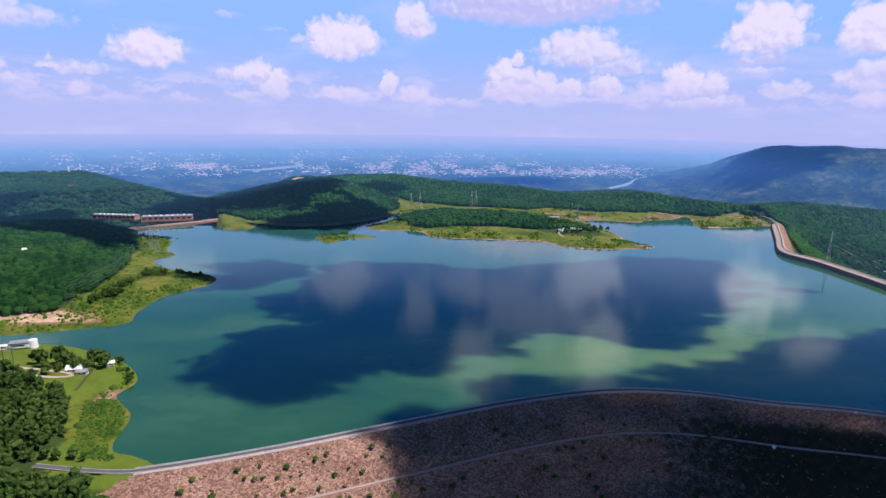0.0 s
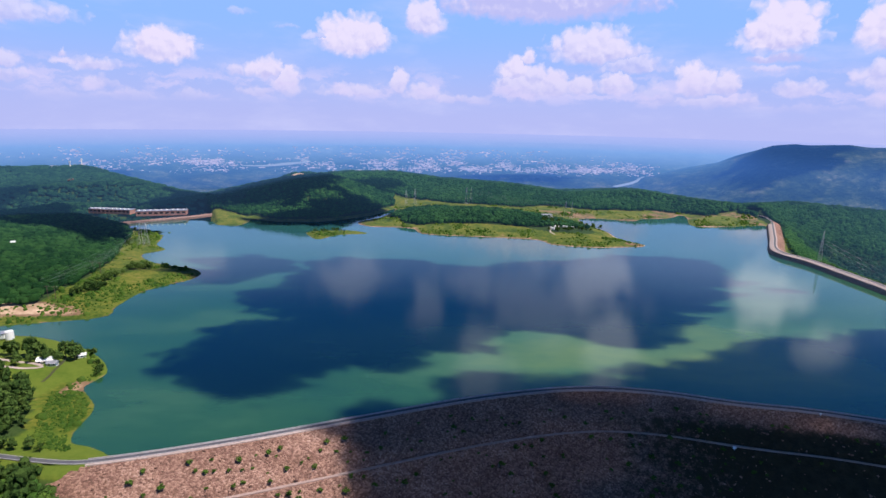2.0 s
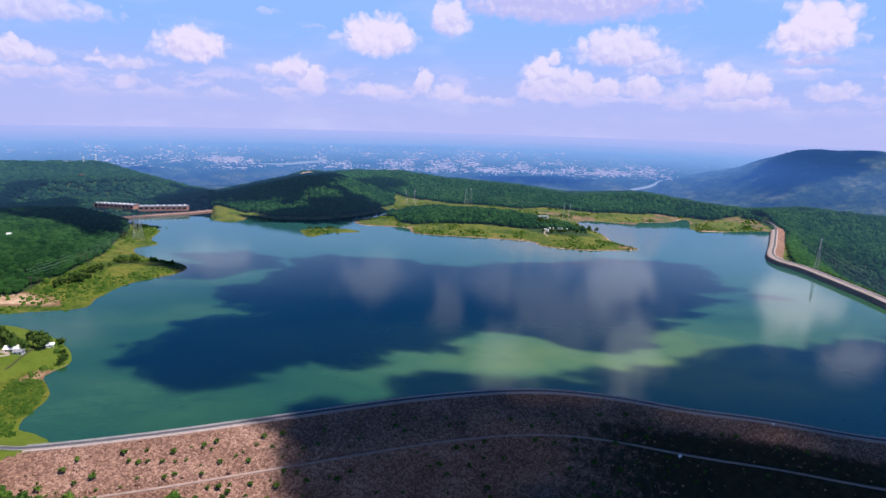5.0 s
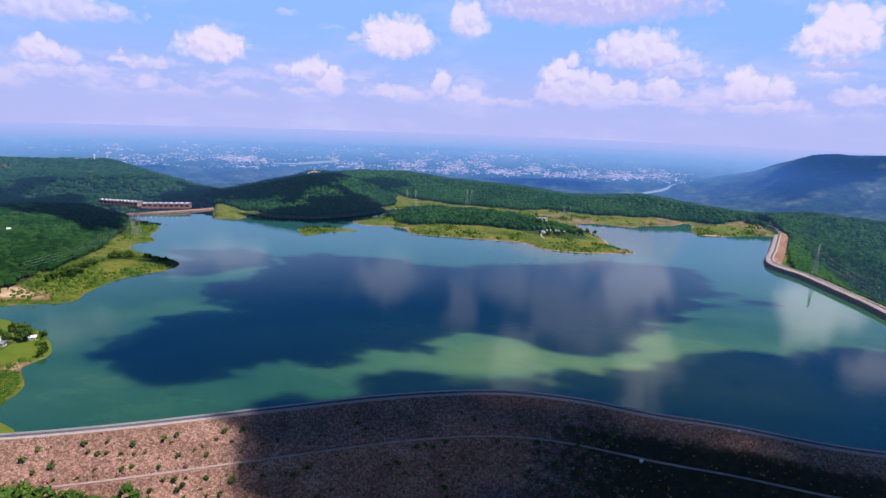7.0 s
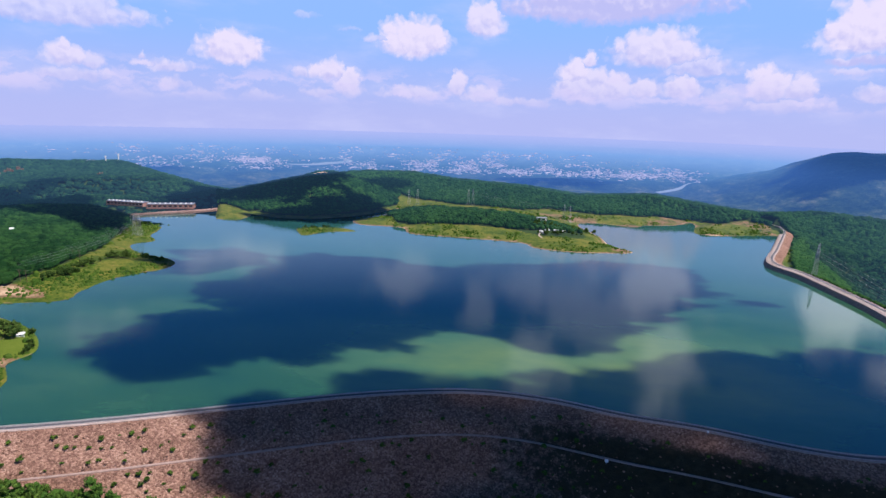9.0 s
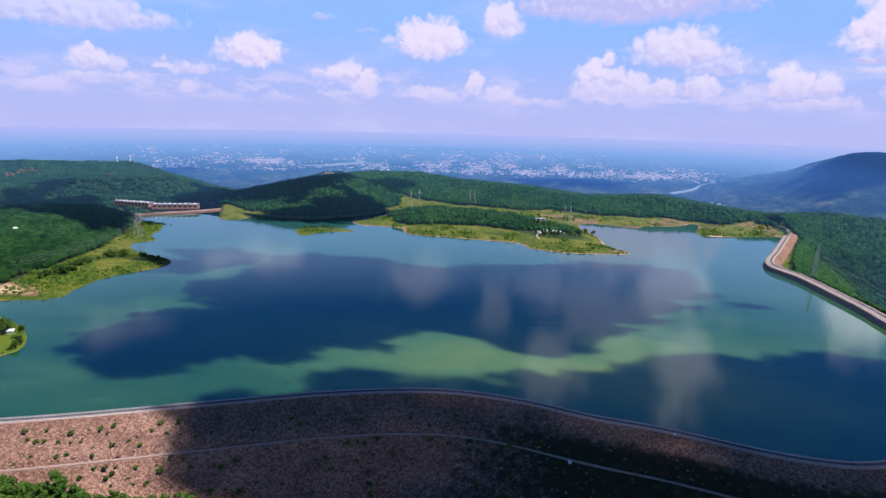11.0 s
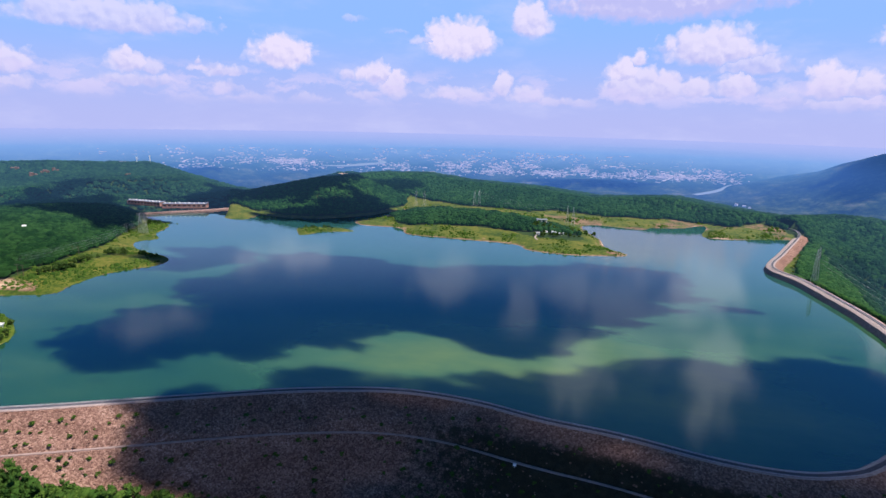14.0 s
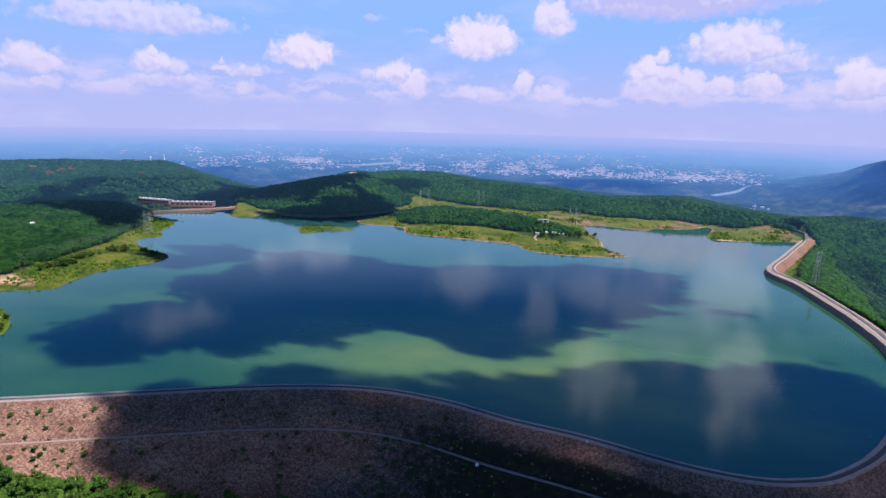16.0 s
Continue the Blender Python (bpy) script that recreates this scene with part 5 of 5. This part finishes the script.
# loop drive and ditch on the lawn
drive = spline([(-310, 356), (-292, 355), (-272, 350), (-255, 351), (-247, 357), (-255, 361), (-275, 361), (-300, 362)], 4)
dz = np.array([ground_at(x, y) for x, y in drive])
tagged(ribbon("drive", drive, [(1.3, dz + 0.3), (-1.3, dz + 0.3)], GRAVEL, None, "", 0.8), "pale gravel loop drive across the lawn", "drive", kind="structure")

ditch = spline([(-243, 375), (-238, 359), (-235, 346), (-234, 338)], 3)
dz = np.array([ground_at(x, y) for x, y in ditch])
tagged(ribbon("ditch", ditch, [(0.9, dz + 0.18), (-0.9, dz + 0.18)], DITCH, None, "", 0.5), "dark damp ditch across the lawn", "ditch", kind="structure")

# intake works on the inlet: a white enclosed bridge on piers
ix = thing("intake_bridge", pose(-334, 406, 0, 0, 0, 17), "white enclosed intake bridge on concrete piers in the lake", "bridge")
part("deck", box(-38, 20, -2.6, 2.6, 3.2, 4.0), CONCRETE, ix)
part("gallery", box(-36, 8, -2.2, 2.2, 4.0, 6.6, 0.2), WHITE, ix)
gate = part("gate_house", box(8, 21, -3.4, 3.4, 4.0, 8.0, 0.3), WHITE, ix)
part("window", box(9.5, 18.5, -3.46, -3.38, 5.6, 6.7), GLASS, gate)
b = bmesh.new()
bmesh.ops.create_cone(b, cap_ends=True, segments=20, radius1=3.2, radius2=3.0, depth=6.6, matrix=Matrix.Translation((23.2, 0, 5.7)))
part("round_tower", b, WHITE, ix)
for i in range(7):
    x = -33.5 + 6 * i
    part("window", box(x, x + 3.2, -2.26, -2.18, 4.8, 5.9), GLASS, ix)
part("roof", box(7.6, 21.4, -3.8, 3.8, 8.0, 8.4), GREY, gate)
for x in (-34, -24, -14, -4, 6, 17):
    part("pier", box(x - 0.9, x + 0.9, -1.8, 1.8, -9, 3.2), CONCRETE, ix)
for sy_ in (-2.5, 2.5):
    part("railing", strut(bmesh.new(), (-38, sy_, 5.0), (-36, sy_, 5.0), 0.06), STEEL, ix)

# brick works building across the lake


def works(m, lx, ly, h, bays, label):
    ob = thing("brick_building", m, label, "building", "works buildings")
    wall = part("wall", box(-lx / 2, lx / 2, -ly / 2, ly / 2, -2, h), BRICK, ob)
    part("roof", box(-lx / 2 - 0.5, lx / 2 + 0.5, -ly / 2 - 0.5, ly / 2 + 0.5, h, h + 0.9, 0.1), GREY, ob)
    for i in range(bays):
        x = -lx / 2 + lx * (i + 0.5) / bays
        w = part("window", box(x - lx / bays * 0.3, x + lx / bays * 0.3, -ly / 2 - 0.05, -ly / 2 + 0.1, h * 0.25, h * 0.7), GLASS, ob)
        part("sill", box(x - lx / bays * 0.34, x + lx / bays * 0.34, -ly / 2 - 0.3, -ly / 2, h * 0.20, h * 0.25), CONCRETE, w)
        part("pilaster", box(x - lx / bays * 0.5 - 0.5, x - lx / bays * 0.5 + 0.5, -ly / 2 - 0.5, -ly / 2, -2, h), BRICK, ob)
        part("roof_vent", box(x - 1.4, x + 1.4, -ly / 2 + 1.0, -ly / 2 + 4.0, h + 0.9, h + 3.0, 0.2), WHITE, ob, "white roof vent")
    return ob


works(pose(-462, 968, 5.0, 0, 0, 16), 80, 16, 6.0, 9, "long red brick works building with white roof vents")
works(pose(-563, 990, 2.5, 0, 0, -6), 78, 16, 5.5, 10, "long red brick works building beside the wooded hill")
cause = spline([(-500, 884), (-455, 922), (-411, 956), (-378, 992), (-352, 1008), (-326, 992)], 5)
tagged(ribbon("causeway", cause, [(3.6, 2.2), (1.8, 4.0), (-1.8, 4.0), (-3.6, 2.2)], BROWN_ROCK, None, "", 3.5), "brown stony causeway at the head of the lake", "causeway", kind="structure")

# pavilion and trailers on the point
pv = thing("pavilion", pose(212, 950, ground_at(212, 950), 0, 0, 8), "open pavilion with a flat grey roof among trees", "pavilion")
part("roof", box(-9, 9, -4.5, 4.5, 9.4, 10.1, 0.1), GREY, pv)
for x in (-8, 0, 8):
    for y in (-3.8, 3.8):
        part("post", box(x - 0.3, x + 0.3, y - 0.3, y + 0.3, -1, 9.4), WHITE, pv)
part("floor", box(-9, 9, -4.5, 4.5, 5.4, 5.9), CONCRETE, pv)


def trailer(m):
    ob = thing("trailer", m, "white parked camping trailer on the grassy point", "trailer", "trailers on the point")
    body = part("body", box(-3.8, 3.8, -1.3, 1.3, 0.7, 3.3, 0.25), WHITE, ob)
    part("window", box(-1.6, 1.6, -1.36, -1.26, 1.9, 2.7), GLASS, body)
    for x in (-1.2, 1.2):
        for y in (-1.2, 1.2):
            b = bmesh.new()
            bmesh.ops.create_cone(b, cap_ends=True, segments=14, radius1=0.4, radius2=0.4, depth=0.3, matrix=pose(x, y, 0.4, 90, 0, 0))
            part("wheel", b, ASPHALT, ob)
    return ob


tr = trailer(Matrix())
tr.matrix_basis = pose(206, 884, ground_at(206, 884), 0, 0, 8)
for x, y, a in ((218, 893, 20), (232, 895, -5), (243, 890, 12), (211, 878, 60)):
    copy_thing(tr, pose(x, y, ground_at(x, y), 0, 0, a))
path = spline([(206, 880), (203, 866), (207, 850)], 4)
pz = np.array([ground_at(x, y) for x, y in path])
tagged(ribbon("footpath", path, [(1.2, pz + 0.3), (-1.2, pz + 0.3)], GRAVEL, None, "", 0.6), "pale gravel footpath down to the shore", "path", kind="structure")

# masts on the far left hill


def mast(m, h):
    ob = thing("mast", m, "white radio mast on the wooded hilltop", "mast", "hilltop masts")
    b = bmesh.new()
    bmesh.ops.create_cone(b, cap_ends=True, segments=8, radius1=1.5, radius2=1.1, depth=h, matrix=Matrix.Translation((0, 0, h / 2)))
    part("shaft", b, WHITE, ob)
    part("head", box(-1.7, 1.7, -1.7, 1.7, h - 5, h, 0.4), WHITE, ob)
    return ob


mast(pose(-905, 1455, ground_at(-905, 1455)), 27)
mast(pose(-880, 1370, ground_at(-880, 1370)), 20)

# rock faces breaking through the woods of the far hill


def outcrop(m, w, h, seed):
    rnd = random.Random(seed)
    ob = thing("rock_outcrop", m, "pale reddish rock face among hillside woods", "rock", "hillside rock faces")
    for i in range(4):
        b = box(-w / 8, w / 8, -3, 3, -4, h * rnd.uniform(0.7, 1.1), 0.8)
        for v in b.verts:
            v.co += noise.noise_vector(v.co * 0.35 + Vector((seed, i, 0))) * 1.6
            v.co.x += (i - 1.5) * w / 4.2
        part("slab", b, OUTCROP, ob)
    return ob


for i, (x, y, w, h) in enumerate(((-951, 1118, 16, 13), (-946, 1145, 18, 13), (-937, 1166, 14, 12), (-765, 1192, 12, 11), (-1036, 1152, 18, 13))):
    outcrop(pose(x, y, ground_at(x, y), 0, 0, 35), w, h, i)

# instrument box and stand on the slope, sign on the crest


def instrument(m):
    ob = thing("instrument_box", m, "small white instrument box on a post", "box")
    part("post", box(-0.15, 0.15, -0.15, 0.15, -1.0, 1.6), STEEL, ob)
    part("cabinet", box(-0.9, 0.9, -0.6, 0.6, 1.4, 3.0, 0.1), WHITE, ob)
    return ob


for x, y in ((203, 289), (338, 205)):
    d_ = float(distance(CREST, np.array([float(x)]), np.array([float(y)]))[0][0])
    instrument(pose(x, y, CREST_Z - 0.2 - (d_ - WIDTH) / 2.15, 0, 0, 10))
instrument(pose(262, 305.5, CREST_Z, 0, 0, 0) @ Matrix.Diagonal((0.6, 0.6, 0.6, 1)))

# road up to the clearing and river bends in the valley


def far_patch(name, mat, rows, width, label, category, lift=1.2):
    pts = np.array([far_spot(a, r) for a, r in rows])
    xy = spline(pts[:, :2], 25)
    zz = terrain(xy[:, 0], xy[:, 1])[0] + lift
    w = np.interp(np.arange(len(xy)), np.linspace(0, len(xy) - 1, len(width)), width)
    t = tangents(xy)
    nr = np.stack([-t[:, 1], t[:, 0]], -1) * w[:, None]
    za, zb = terrain(*(xy + nr).T)[0] + lift, terrain(*(xy - nr).T)[0] + lift
    k_ = len(xy)
    V = np.concatenate([np.c_[xy + nr, np.maximum(za, zz)], np.c_[xy - nr, np.maximum(zb, zz)]])
    i_ = np.arange(k_ - 1)
    ob = arrays(name, V, np.stack([i_, i_ + k_, i_ + k_ + 1, i_ + 1], -1), mat)
    return tagged(ob, label, category, kind="structure")


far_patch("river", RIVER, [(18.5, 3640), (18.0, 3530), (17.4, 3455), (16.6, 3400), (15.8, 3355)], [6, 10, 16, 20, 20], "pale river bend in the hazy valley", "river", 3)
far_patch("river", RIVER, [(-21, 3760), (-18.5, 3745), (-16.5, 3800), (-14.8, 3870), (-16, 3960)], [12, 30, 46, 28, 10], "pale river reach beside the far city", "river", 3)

# white houses on and below the far mountain
hr = np.random.default_rng(3)
A = np.concatenate([hr.uniform(28.5, 37, 26), hr.normal(19.6, 0.5, 5), hr.normal(-38, 1.0, 5)])
R = np.concatenate([hr.uniform(3780, 3860, 26), hr.uniform(2950, 3050, 5), hr.uniform(1660, 1720, 5)])
X, Y = 119 + np.sin(np.radians(A)) * R, 3 + np.cos(np.radians(A)) * R
Z = terrain(X, Y)[0]
V, F = scatter([(cube, cf)], np.stack([X, Y, Z + 3, hr.uniform(4, 9, len(X)), hr.uniform(3, 6, len(X))], -1), hr)
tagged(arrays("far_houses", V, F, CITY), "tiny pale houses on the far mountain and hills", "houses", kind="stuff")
